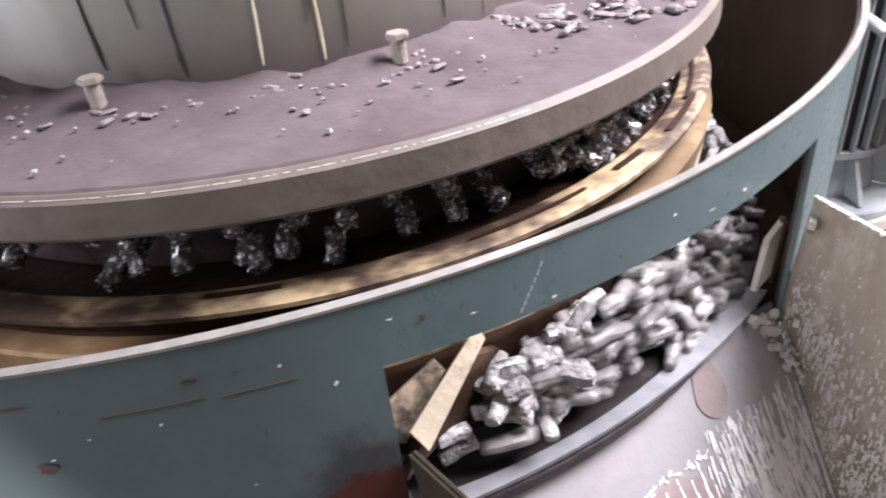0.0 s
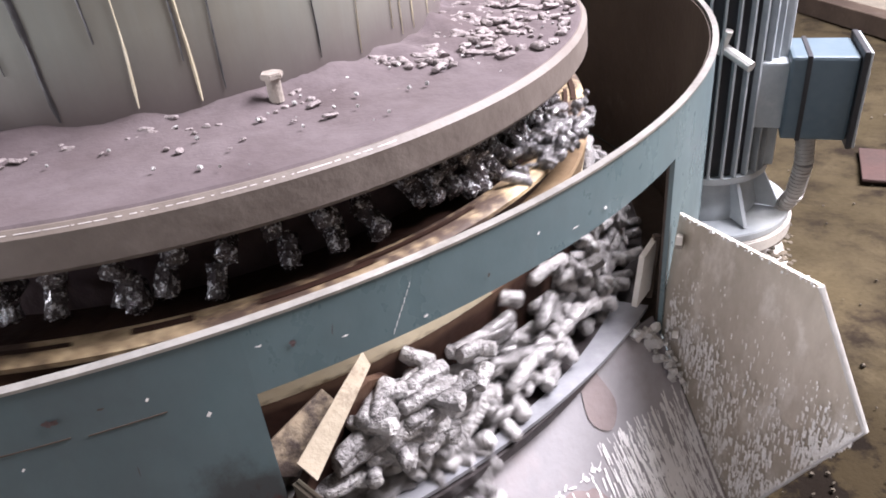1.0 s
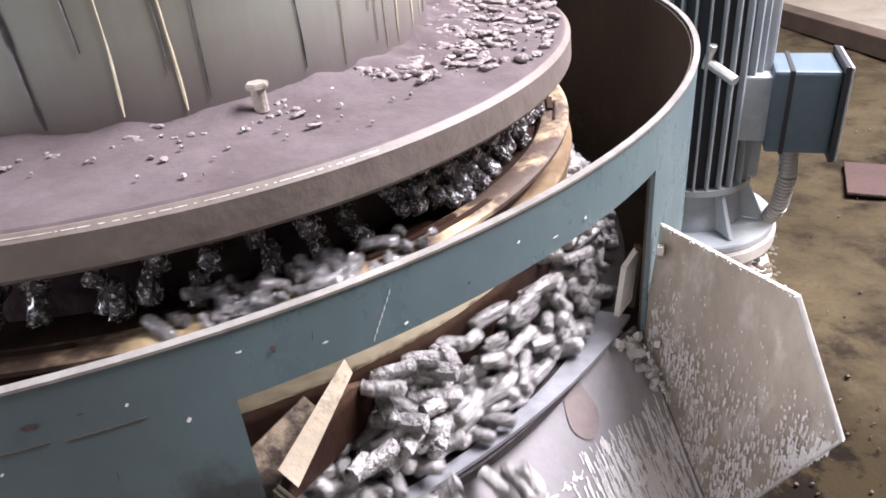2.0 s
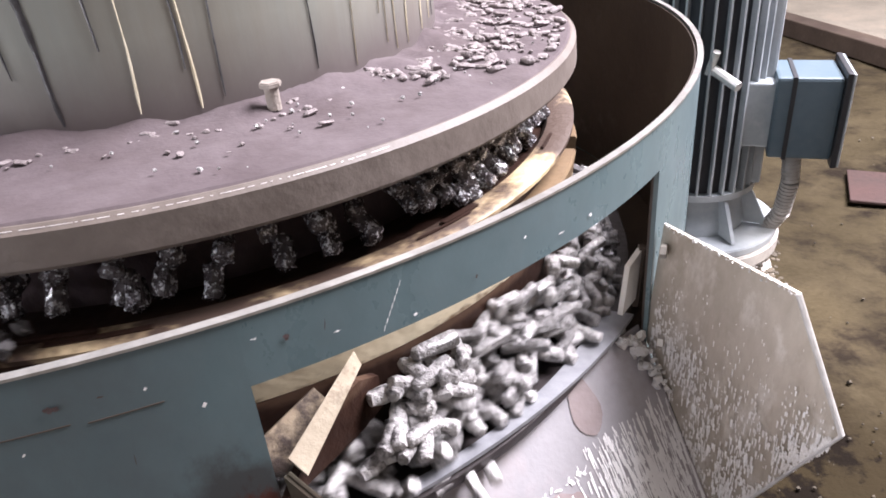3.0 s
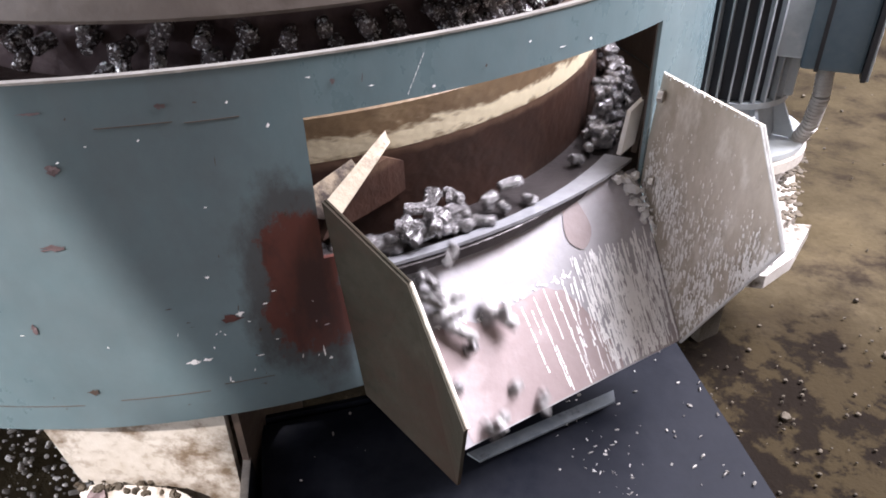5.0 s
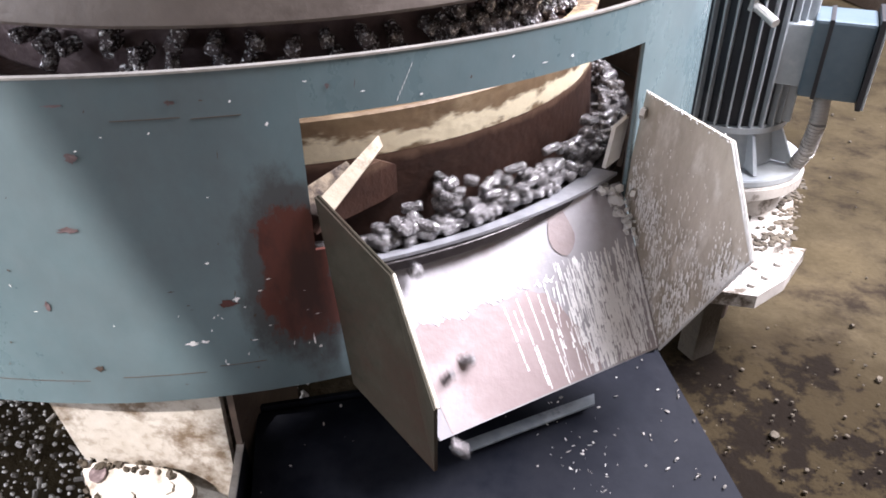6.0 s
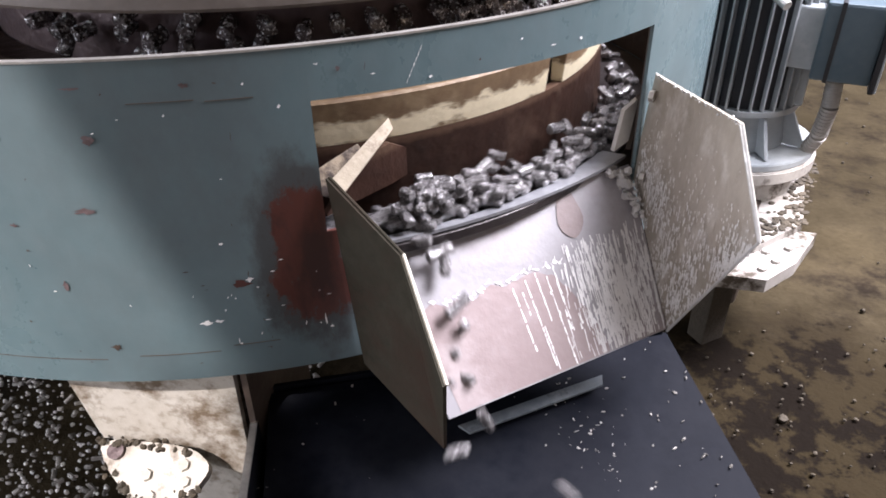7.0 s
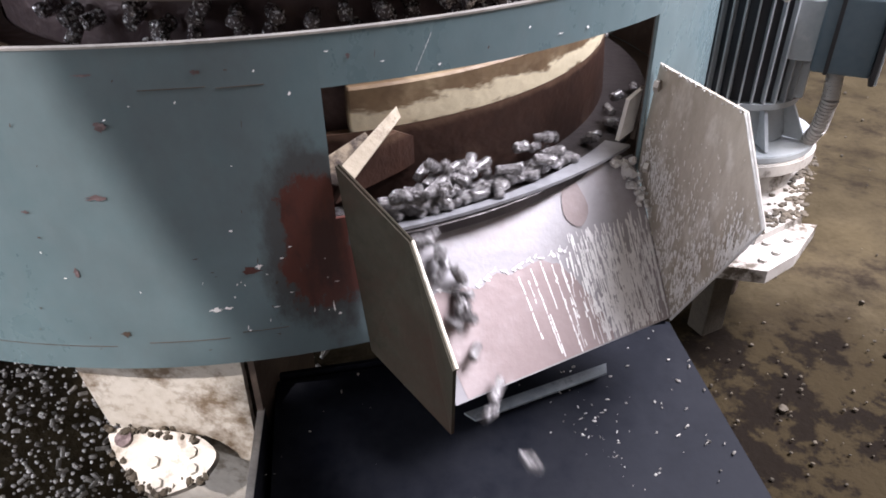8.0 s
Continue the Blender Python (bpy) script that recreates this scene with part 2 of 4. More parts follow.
# mauve-brown band over the hopper's foot, fading out upwards
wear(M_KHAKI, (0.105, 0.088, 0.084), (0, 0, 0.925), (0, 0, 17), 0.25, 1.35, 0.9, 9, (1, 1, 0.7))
wear(M_DRUM, (0.085, 0.05, 0.033), (0, 0, 0.746), (0, 0, 80), 0.15, 0.7, 1.9, 18, (1, 1, 1.5))
PRIMER = (-0.120 + 0.8166 * math.cos(radians(-69.4)), 0.196 + 0.8166 * math.sin(radians(-69.4)), 0.672)
wear(M_PAINT, (0.055, 0.060, 0.062), PRIMER, (17, 17, 9), 0.85, 1.15, 1.5, 18, (1, 1, 0.6))
wear(M_PAINT, (0.075, 0.024, 0.018), PRIMER, (25, 25, 11.5), 0.85, 1.0, 2.2, 34, (1, 1, 0.6))
wear(M_PAINT, (0.042, 0.017, 0.015), PRIMER, (26, 26, 10), 0.35, 0.75, 2.8, 30, (1, 1, 0.4))

# earth darker over a wide oval beside the bin, with damp dark patches
wear(M_FLOOR, (0.024, 0.0175, 0.0088), (0.72, 0.80, 0), (1.9, 1.9, 0), 0.4, 1.0, 1.3, 7)
for wx, wy, wk in ((0.56, 1.02, 3.6), (0.64, 0.86, 3.0), (0.56, 0.72, 3.0), (0.84, 0.76, 3.6), (0.78, 1.04, 4.5)):
    wear(M_FLOOR, (0.0068, 0.0046, 0.0030), (wx, wy, 0), (wk, wk, 0), 0.18, 0.40, 2.4, 15)

# ---- mesh helpers ----
CX, CY = -0.272, 0.935  # the upright axis of die and tray
HO = (-0.120, 0.196)  # the outer housing's own centre lies off that axis


def part(name, bm, material, parent=None, label="", smooth=False):
    me = bpy.data.meshes.new(name)
    bmesh.ops.recalc_face_normals(bm, faces=bm.faces)
    bm.to_mesh(me)
    bm.free()
    me.materials.append(material)
    if smooth:
        for p in me.polygons:
            p.use_smooth = True
        me.set_sharp_from_angle(angle=radians(35))
    ob = new(name, me)
    ob.parent = parent
    if label:
        ob["label"] = label
    return ob


def empty(name, m, label, category, group="", kind=""):
    ob = new(name)
    ob.empty_display_size = 0.05
    ob.matrix_world = m
    return tagged(ob, label, category, group, kind)


def add_revolve(bm, profile, a0, a1, n, c=(0.0, 0.0), caps=True, closed=True):
    """Turns a profile of (radius, height) about the upright axis c, from a0 to a1 degrees."""
    full = abs(a1 - a0) > 359.9
    rings = []
    for i in range(n if full else n + 1):
        a = radians(a0 + (a1 - a0) * i / n)
        rings.append([bm.verts.new((c[0] + r * math.cos(a), c[1] + r * math.sin(a), z)) for r, z in profile])
    k = len(profile)
    for i in range(n):
        p, q = rings[i], rings[(i + 1) % len(rings)]
        for j in range(k if closed else k - 1):
            bm.faces.new((p[j], q[j], q[(j + 1) % k], p[(j + 1) % k]))
    if caps and not full and closed:
        bm.faces.new(rings[0])
        bm.faces.new(rings[-1][::-1])
    return bm


def revolve(profile, a0=0, a1=360, n=96, c=(0.0, 0.0), caps=True, closed=True):
    return add_revolve(bmesh.new(), profile, a0, a1, n, c, caps, closed)


def rect(r0, r1, z0, z1):
    return [(r0, z0), (r1, z0), (r1, z1), (r0, z1)]


def add_box(bm, size, m=Matrix(), bevel=0.0):
    vs = bmesh.ops.create_cube(bm, size=1.0, matrix=m @ Matrix.Diagonal((*size, 1)))["verts"]
    if bevel:
        es = list({e for v in vs for e in v.link_edges})
        bmesh.ops.bevel(bm, geom=es, offset=bevel, segments=2, affect="EDGES", profile=0.6)
    return bm


def box(size, m=Matrix(), bevel=0.002):
    return add_box(bmesh.new(), size, m, bevel)


def add_cyl(bm, r, h, m=Matrix(), n=24, r2=None):
    bmesh.ops.create_cone(bm, cap_ends=True, segments=n, radius1=r, radius2=r if r2 is None else r2, depth=h, matrix=m)
    return bm


def cyl(r, h, m=Matrix(), n=24, r2=None, bevel=0.0):
    bm = add_cyl(bmesh.new(), r, h, m, n, r2)
    if bevel:
        es = [e for e in bm.edges if len(e.link_faces) == 2 and any(len(f.verts) > 4 for f in e.link_faces)]
        bmesh.ops.bevel(bm, geom=es, offset=bevel, segments=2, affect="EDGES")
    return bm


def sheet(points, thick, push=None):
    """A flat or folded plate from its corners, with thickness along its normal (or push)."""
    pts = [Vector(p) for p in points]
    n = Vector(push).normalized() if push else (pts[1] - pts[0]).cross(pts[2] - pts[0]).normalized()
    bm = bmesh.new()
    a = [bm.verts.new(p) for p in pts]
    b = [bm.verts.new(p + n * thick) for p in pts]
    bm.faces.new(a)
    bm.faces.new(b[::-1])
    for i in range(len(pts)):
        j = (i + 1) % len(pts)
        bm.faces.new((a[i], b[i], b[j], a[j]))
    return bm


def rod(a, b, r, n=10, r2=None):
    a, b = Vector(a), Vector(b)
    q = (b - a).to_track_quat("Z", "Y").to_matrix().to_4x4()
    return cyl(r, (b - a).length, Matrix.Translation((a + b) / 2) @ q, n, r2)


def add_rod(bm, a, b, r, n=10, r2=None):
    a, b = Vector(a), Vector(b)
    q = (b - a).to_track_quat("Z", "Y").to_matrix().to_4x4()
    return add_cyl(bm, r, (b - a).length, Matrix.Translation((a + b) / 2) @ q, n, r2)


def pellet_shape(r, length, rng, sides=9):
    """Vertices and faces of one broken pellet: a rough, slightly bent rod with ragged ends."""
    zs = [-0.5, -0.46, -0.2, 0.1, 0.36, 0.47, 0.5]
    rs = [0.55, 0.92, 1.0, 0.97, 1.02, 0.9, 0.5]
    bend = rng.uniform(-0.12, 0.12)
    vs, fs = [], []
    for z, k in zip(zs, rs):
        for i in range(sides):
            a = 2 * math.pi * i / sides
            q = r * k * rng.uniform(0.84, 1.1)
            vs.append((q * math.cos(a) + bend * length * (z * z * 2), q * math.sin(a), z * length + rng.uniform(-0.1, 0.1) * r))
    for j in range(len(zs) - 1):
        for i in range(sides):
            fs.append((j * sides + i, j * sides + (i + 1) % sides, (j + 1) * sides + (i + 1) % sides, (j + 1) * sides + i))
    fs.append(tuple(range(sides))[::-1])
    fs.append(tuple((len(zs) - 1) * sides + i for i in range(sides)))
    return vs, fs


def lump_shape(r, rng):
    """Vertices and faces of a small crumb: an uneven ball of few faces."""
    vs, fs = [(0, 0, -r * 0.8)], []
    for z in (-0.45, 0.35):
        for i in range(6):
            a = math.pi / 3 * i + (0.5 if z > 0 else 0)
            q = r * rng.uniform(0.7, 1.15)
            vs.append((q * math.cos(a), q * math.sin(a), r * z * rng.uniform(0.7, 1.3)))
    vs.append((0, 0, r * 0.8))
    for i in range(6):
        j = (i + 1) % 6
        fs += [(0, 1 + j, 1 + i), (1 + i, 1 + j, 7 + j, 7 + i), (7 + i, 7 + j, 13)]
    return vs, fs


def heap(name, items, material, parent=None, smooth=True):
    """Many small pieces joined into one mesh; items: (vertices, faces, pose)."""
    V, F = [], []
    for vs, fs, m in items:
        o = len(V)
        V += [tuple(m @ Vector(v)) for v in vs]
        F += [tuple(i + o for i in f) for f in fs]
    me = bpy.data.meshes.new(name)
    me.from_pydata(V, [], F)
    me.materials.append(material)
    if smooth:
        for p in me.polygons:
            p.use_smooth = True
        me.set_sharp_from_angle(angle=radians(60))
    ob = new(name, me)
    ob.parent = parent
    return ob


def polar(r, deg, z):
    return Vector((r * math.cos(radians(deg)), r * math.sin(radians(deg)), z))


def world_polar(r, deg, z):
    return polar(r, deg, z) + Vector((CX, CY, 0))


# ---- the shed ----
def shed():
    bm = bmesh.new()
    bmesh.ops.create_grid(bm, x_segments=120, y_segments=120, size=1.0, matrix=Matrix.Translation((0.5, 2.0, 0)) @ Matrix.Diagonal((9, 9, 1, 1)))
    for v in bm.verts:
        v.co.z = 0.012 * noise.noise(v.co * 2.2) + 0.006 * noise.noise(v.co * 7.0)
    floor = part("floor", bm, M_FLOOR, smooth=True)
    tagged(floor, "brown dusty earth floor with dark damp patches", "floor", kind="structure")
    # the south wall is unseen, added to keep light off the mill's front
    for nm, size, at in (("wall_north", (18, 0.2, 4.4), (0.5, 8.1, 2.0)), ("wall_east", (0.2, 15, 4.4), (7.0, 1.0, 2.0)), ("wall_south", (9.8, 0.2, 3.85), (2.0, -4.15, 1.67))):
        tagged(part(nm, box(size, Matrix.Translation(at), 0), M_WALL), "plain workshop wall, kept pale to bounce fill light", "wall", kind="structure")
    # unseen west wall; its doorway is added for the fill lamp
    bm = bmesh.new()
    y0, y1, head = FILL_DOORWAY
    add_box(bm, (0.2, y0 + 6.5, 4.4), Matrix.Translation((-6.0, (y0 - 6.5) / 2, 2.0)))
    add_box(bm, (0.2, 8.5 - y1, 4.4), Matrix.Translation((-6.0, (y1 + 8.5) / 2, 2.0)))
    add_box(bm, (0.2, y1 - y0, 4.2 - head), Matrix.Translation((-6.0, (y0 + y1) / 2, (4.2 + head) / 2)))
    tagged(part("wall_west", bm, M_WALL), "workshop wall with a doorway added for the fill lamp", "wall", kind="structure")
    # unseen roof sheets added for shade, with gaps cut where sun patches should land
    gaps = []
    for target, half in ROOF_GAPS:
        k = (3.6 - target[2]) / SUN_DIR.z
        p = Vector(target) + SUN_DIR * k
        gaps.append((p.x - half[0], p.x + half[0], p.y - half[1], p.y + half[1]))
    # opening added for the key lamp
    gaps.append(KEY_LAMP_OPENING)
    x0, x1, y0, y1 = -6.0, 7.0, ROOF_EDGE, 8.0
    xs = sorted({x0, x1, *[g[0] for g in gaps], *[g[1] for g in gaps]})
    ys = sorted({y0, y1, *[g[2] for g in gaps], *[g[3] for g in gaps]})
    bm = bmesh.new()
    for i in range(len(xs) - 1):
        for j in range(len(ys) - 1):
            mx, my = (xs[i] + xs[i + 1]) / 2, (ys[j] + ys[j + 1]) / 2
            if not any(g[0] < mx < g[1] and g[2] < my < g[3] for g in gaps):
                add_box(bm, (xs[i + 1] - xs[i], ys[j + 1] - ys[j], 0.03), Matrix.Translation((mx, my, 3.615)))
    tagged(part("ceiling", bm, M_ROOF), "unseen sheet roof, gaps cut to place sun patches", "roof", kind="structure")


ROOF_EDGE = -4.3
# spots chosen to receive sun, with each roof gap's half sizes
ROOF_GAPS = [((-0.64, 0.35, 0.70), (0.385, 0.19)), ((-0.35, 0.36, 0.38), (0.12, 0.13)), ((0.86, 1.25, 0.22), (0.16, 0.16))]
shed()

# ---- the mill ----
mill = empty("pellet_mill", Matrix.Translation((CX, CY, 0)), "blue-grey painted pellet mill with worn steel discharge chute", "pellet mill")
R, T = 0.8166, 0.0045
A_L, A_R = -68.1, -38.0  # the opening's edges
Z_BOT, Z_SILL, Z_HEAD, Z_RIM = 0.530, 0.572, 0.835, 0.884


def housing():
    bm = bmesh.new()
    add_revolve(bm, rect(R - T, R, Z_BOT, Z_RIM), A_R, 360 + A_L, 150, HO)
    add_revolve(bm, rect(R - T, R, Z_HEAD, Z_RIM), A_L, A_R, 20, HO, caps=False)
    add_revolve(bm, rect(R - T, R, Z_BOT, Z_SILL), A_L, A_R, 20, HO, caps=False)
    add_revolve(bm, rect(R - T, R, Z_SILL, 0.698), A_L, A_L + 2.0, 4, HO)
    add_revolve(bm, rect(R - T, R, Z_SILL, 0.632), A_L + 2.0, A_L + 3.4, 4, HO)
    part("housing_shell", bm, M_PAINT, mill, "blue-grey painted steel drum wall, scratched", smooth=True)
    part("rim_edge", revolve(rect(R - T - 0.001, R + 0.0012, Z_RIM, Z_RIM + 0.002), n=180, c=HO), M_PAINT_EDGE, mill, "bare worn steel rim", smooth=True)
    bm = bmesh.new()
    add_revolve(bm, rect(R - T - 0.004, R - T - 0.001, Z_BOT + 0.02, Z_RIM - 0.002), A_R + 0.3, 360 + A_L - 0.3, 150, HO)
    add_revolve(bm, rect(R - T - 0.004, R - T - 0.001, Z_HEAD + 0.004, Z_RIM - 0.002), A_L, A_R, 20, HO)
    part("inner_wall", bm, M_INNER, mill, "dark brown inner wall", smooth=True)
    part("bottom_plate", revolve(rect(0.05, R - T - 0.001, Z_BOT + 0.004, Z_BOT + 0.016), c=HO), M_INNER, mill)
    for z, a0, a1 in ((0.562, -140, -85.5), (0.566, -83, -77), (0.572, -76, -72.6), (0.846, -79, -75), (0.844, -74.4, -71.5)):
        part("weld_seam", revolve(rect(R - 0.001, R + 0.0005, z, z + 0.0006), a0, a1, 60, HO), M_INNER, mill)


def top():
    part("top_disc", revolve([(0.30, 0.8945), (0.5005, 0.8945), (0.503, 0.898), (0.502, 0.922), (0.497, 0.9265), (0.30, 0.927)], n=160), M_SKIRT, mill, "dust-covered heavy ring edge", smooth=True)
    bm = bmesh.new()  # drifted dust, banked up against the hopper
    rings, n = [0.4958, 0.4935, 0.485, 0.472, 0.458, 0.444, 0.430, 0.416, 0.402, 0.390, 0.378, 0.368, 0.358, 0.349, 0.341, 0.333], 260
    grid = []
    for k, r in enumerate(rings):
        row = []
        for i in range(n):
            p = polar(r, 360 * i / n, 0)
            t = max(0.0, (0.405 - r) / 0.07)
            z = 0.9262 if k == 0 else 0.9283 + 0.004 * t + 0.011 * t * max(0.0, 0.35 + noise.noise(p * 22)) + (0.0065 * max(0.0, noise.noise(p * 34) + 0.15) * min(1.0, k / 3) if -40 < (360 * i / n + 180) % 360 - 180 < 70 else 0.0) + 0.0022 * noise.noise(p * 45) * min(1.0, k / 3) + 0.0012 * noise.noise(p * 110) * min(1.0, k / 3)
            row.append(bm.verts.new((p.x, p.y, z)))
        grid.append(row)
    for p, q in zip(grid, grid[1:]):
        for i in range(n):
            bm.faces.new((p[i], p[(i + 1) % n], q[(i + 1) % n], q[i]))
    part("ledge", bm, M_LEDGE, mill, "mauve-grey dust layer on the ring", smooth=True)
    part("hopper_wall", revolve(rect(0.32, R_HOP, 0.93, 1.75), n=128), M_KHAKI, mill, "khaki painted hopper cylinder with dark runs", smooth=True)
    part("die", revolve(rect(0.30, 0.412, 0.70, 0.893), n=128), M_DIE, mill, "dark steel ring die", smooth=True)


R_HOP = 0.338
housing()
top()

# ---- the turning drum inside ----
SPIN = -37.0  # degrees a second
Z_TRAY = 0.655
turntable = new("turntable")
turntable.empty_display_size = 0.05
turntable.parent = mill
turntable["label"] = "turning discharge tray with a worn cream hub"


def drum():
    RD = 0.4985
    part("tray", revolve([(0.42, Z_TRAY - 0.012), (0.5705, Z_TRAY - 0.012), (0.5715, Z_TRAY - 0.001), (0.5705, Z_TRAY), (0.42, Z_TRAY)], n=128), M_TRAY_SHADED, turntable, "steel tray, near-black for the shade inside", smooth=True)
    # hub wall in three bands, cut by slots
    edges = sorted((a % 360 - w, a % 360 + w) for a, w in ((SLOT0, 2.3), (SLOT0 + 128, 2.8), (SLOT0 + 231, 2.3)))
    spans = [(edges[i][1], edges[(i + 1) % 3][0] + (360 if i == 2 else 0)) for i in range(3)]
    part("lower_band", revolve([(RD - 0.012, Z_TRAY), (RD + 0.005, Z_TRAY), (RD + 0.0003, 0.735), (RD, 0.7475), (RD - 0.012, 0.7475)], n=150), M_DRUM, turntable, "dark reddish brown lower band", smooth=True)
    for a0, a1 in spans:
        n = max(8, int((a1 - a0) / 0.6))
        part("upper_band", revolve([(RD - 0.016, 0.748), (RD, 0.748), (RD + 0.006, 0.797), (RD + 0.004, 0.800), (RD - 0.016, 0.800)], a0, a1, n), M_TAN, turntable, "tan stained band with ragged cream wear", smooth=True)
    # recess takes the dark drum brown to paint shade below the ring
    part("collar", revolve(rect(RD - 0.028, RD - 0.016, 0.8005, 0.820), n=150), M_DRUM, turntable, "recessed collar, darkened as shade under the ring", smooth=True)
    part("top_ring", revolve([(0.464, 0.818), (RD + 0.002, 0.8245), (RD + 0.002, 0.8285), (RD - 0.005, 0.831), (0.470, 0.827)], n=150), M_RING, turntable, "cream worn top ring", smooth=True)
    part("inner_ledge", revolve(rect(0.415, 0.463, 0.795, 0.815), n=120), M_DRUM, turntable, "brown stained inner ledge", smooth=True)
    rng = random.Random(4)
    for k in range(16):
        a, w, r0 = rng.uniform(0, 360), rng.uniform(4, 16), rng.uniform(0.473, 0.486)
        part("worn_gouge", revolve(rect(r0, r0 + rng.uniform(0.002, 0.007), 0.826, 0.8316), a, a + w, 14), M_DRUM, turntable)
    items = []
    for k in range(70):  # crumbs caught on the ring
        a, r = 8 + rng.gauss(0, 6), rng.uniform(0.462, 0.512)
        s = rng.uniform(0.003, 0.009)
        vs, fs = lump_shape(s, rng) if rng.random() < 0.6 else pellet_shape(s * 0.8, s * 4, rng, 7)
        items.append((vs, fs, Matrix.Translation(polar(r, a, 0.833 + s * 0.3 + (0.008 if rng.random() < 0.3 else 0))) @ pose(0, 0, 0, 0, rng.uniform(60, 120), rng.uniform(0, 360))))
    tagged(heap("caught_debris", items, M_PELLET_DARK, turntable), "pale crumbs caught on the ring", kind="stuff")
    part("core", revolve(rect(0.425, 0.463, Z_TRAY, 0.794), n=96), M_DIE, turntable, "dark inner core")


SLOT0 = -33.6 - SPIN * 7.0
drum()


# ---- pellets pressed out of the die ----
def stubs():
    rng = random.Random(11)
    meshes = []
    for k in range(10):
        vs, fs = pellet_shape(0.0090, rng.uniform(0.022, 0.038), rng, 10)
        vs = [(x * q, y * q, z) for (x, y, z), q in zip(vs, [rng.uniform(0.78, 1.18) for _ in vs])]
        me = bpy.data.meshes.new("die_pellet")
        me.from_pydata(vs, [], fs)
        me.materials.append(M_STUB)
        for p in me.polygons:
            p.use_smooth = True
        me.set_sharp_from_angle(angle=radians(45))
        meshes.append(me)
    def stub(r, at, z, droop):
        ob = new("die_pellet", rng.choice(meshes))
        ob.parent = mill
        ob.matrix_local = Matrix.Translation(polar(r, at, z)) @ pose(0, 0, 0, 0, 0, at) @ pose(0, 0, 0, rng.uniform(-14, 14), 90 + droop, 0) @ pose(0, 0, 0, 0, 0, rng.uniform(0, 360))

    a = -118.0
    while a < 60:
        dense = a > -54
        a += 2.7 if dense else 5.2
        at = a + rng.uniform(-0.5, 0.5)
        out = 0.010 if dense else 0.0
        stub(0.430 + out + rng.uniform(-0.003, 0.008), at, 0.858 + rng.uniform(-0.005, 0.005), rng.uniform(0, 30))
        if rng.random() < 0.82:  # a second one sags below it
            stub(0.436 + out + rng.uniform(0, 0.010), at + rng.uniform(-1.3, 1.3), 0.842 + rng.uniform(-0.004, 0.004), rng.uniform(30, 75))
        if rng.random() < 0.5:
            stub(0.440 + out + rng.uniform(0, 0.010), at + rng.uniform(-2.2, 2.2), 0.831 + rng.uniform(-0.002, 0.005), rng.uniform(20, 60))
        if rng.random() < (0.5 if dense else 0.12):
            stub(0.436 + out, at + 1.2, 0.874, rng.uniform(-5, 15))


stubs()


# ---- chute ----
WING_DIR = Vector((0.46, -0.89, 0))


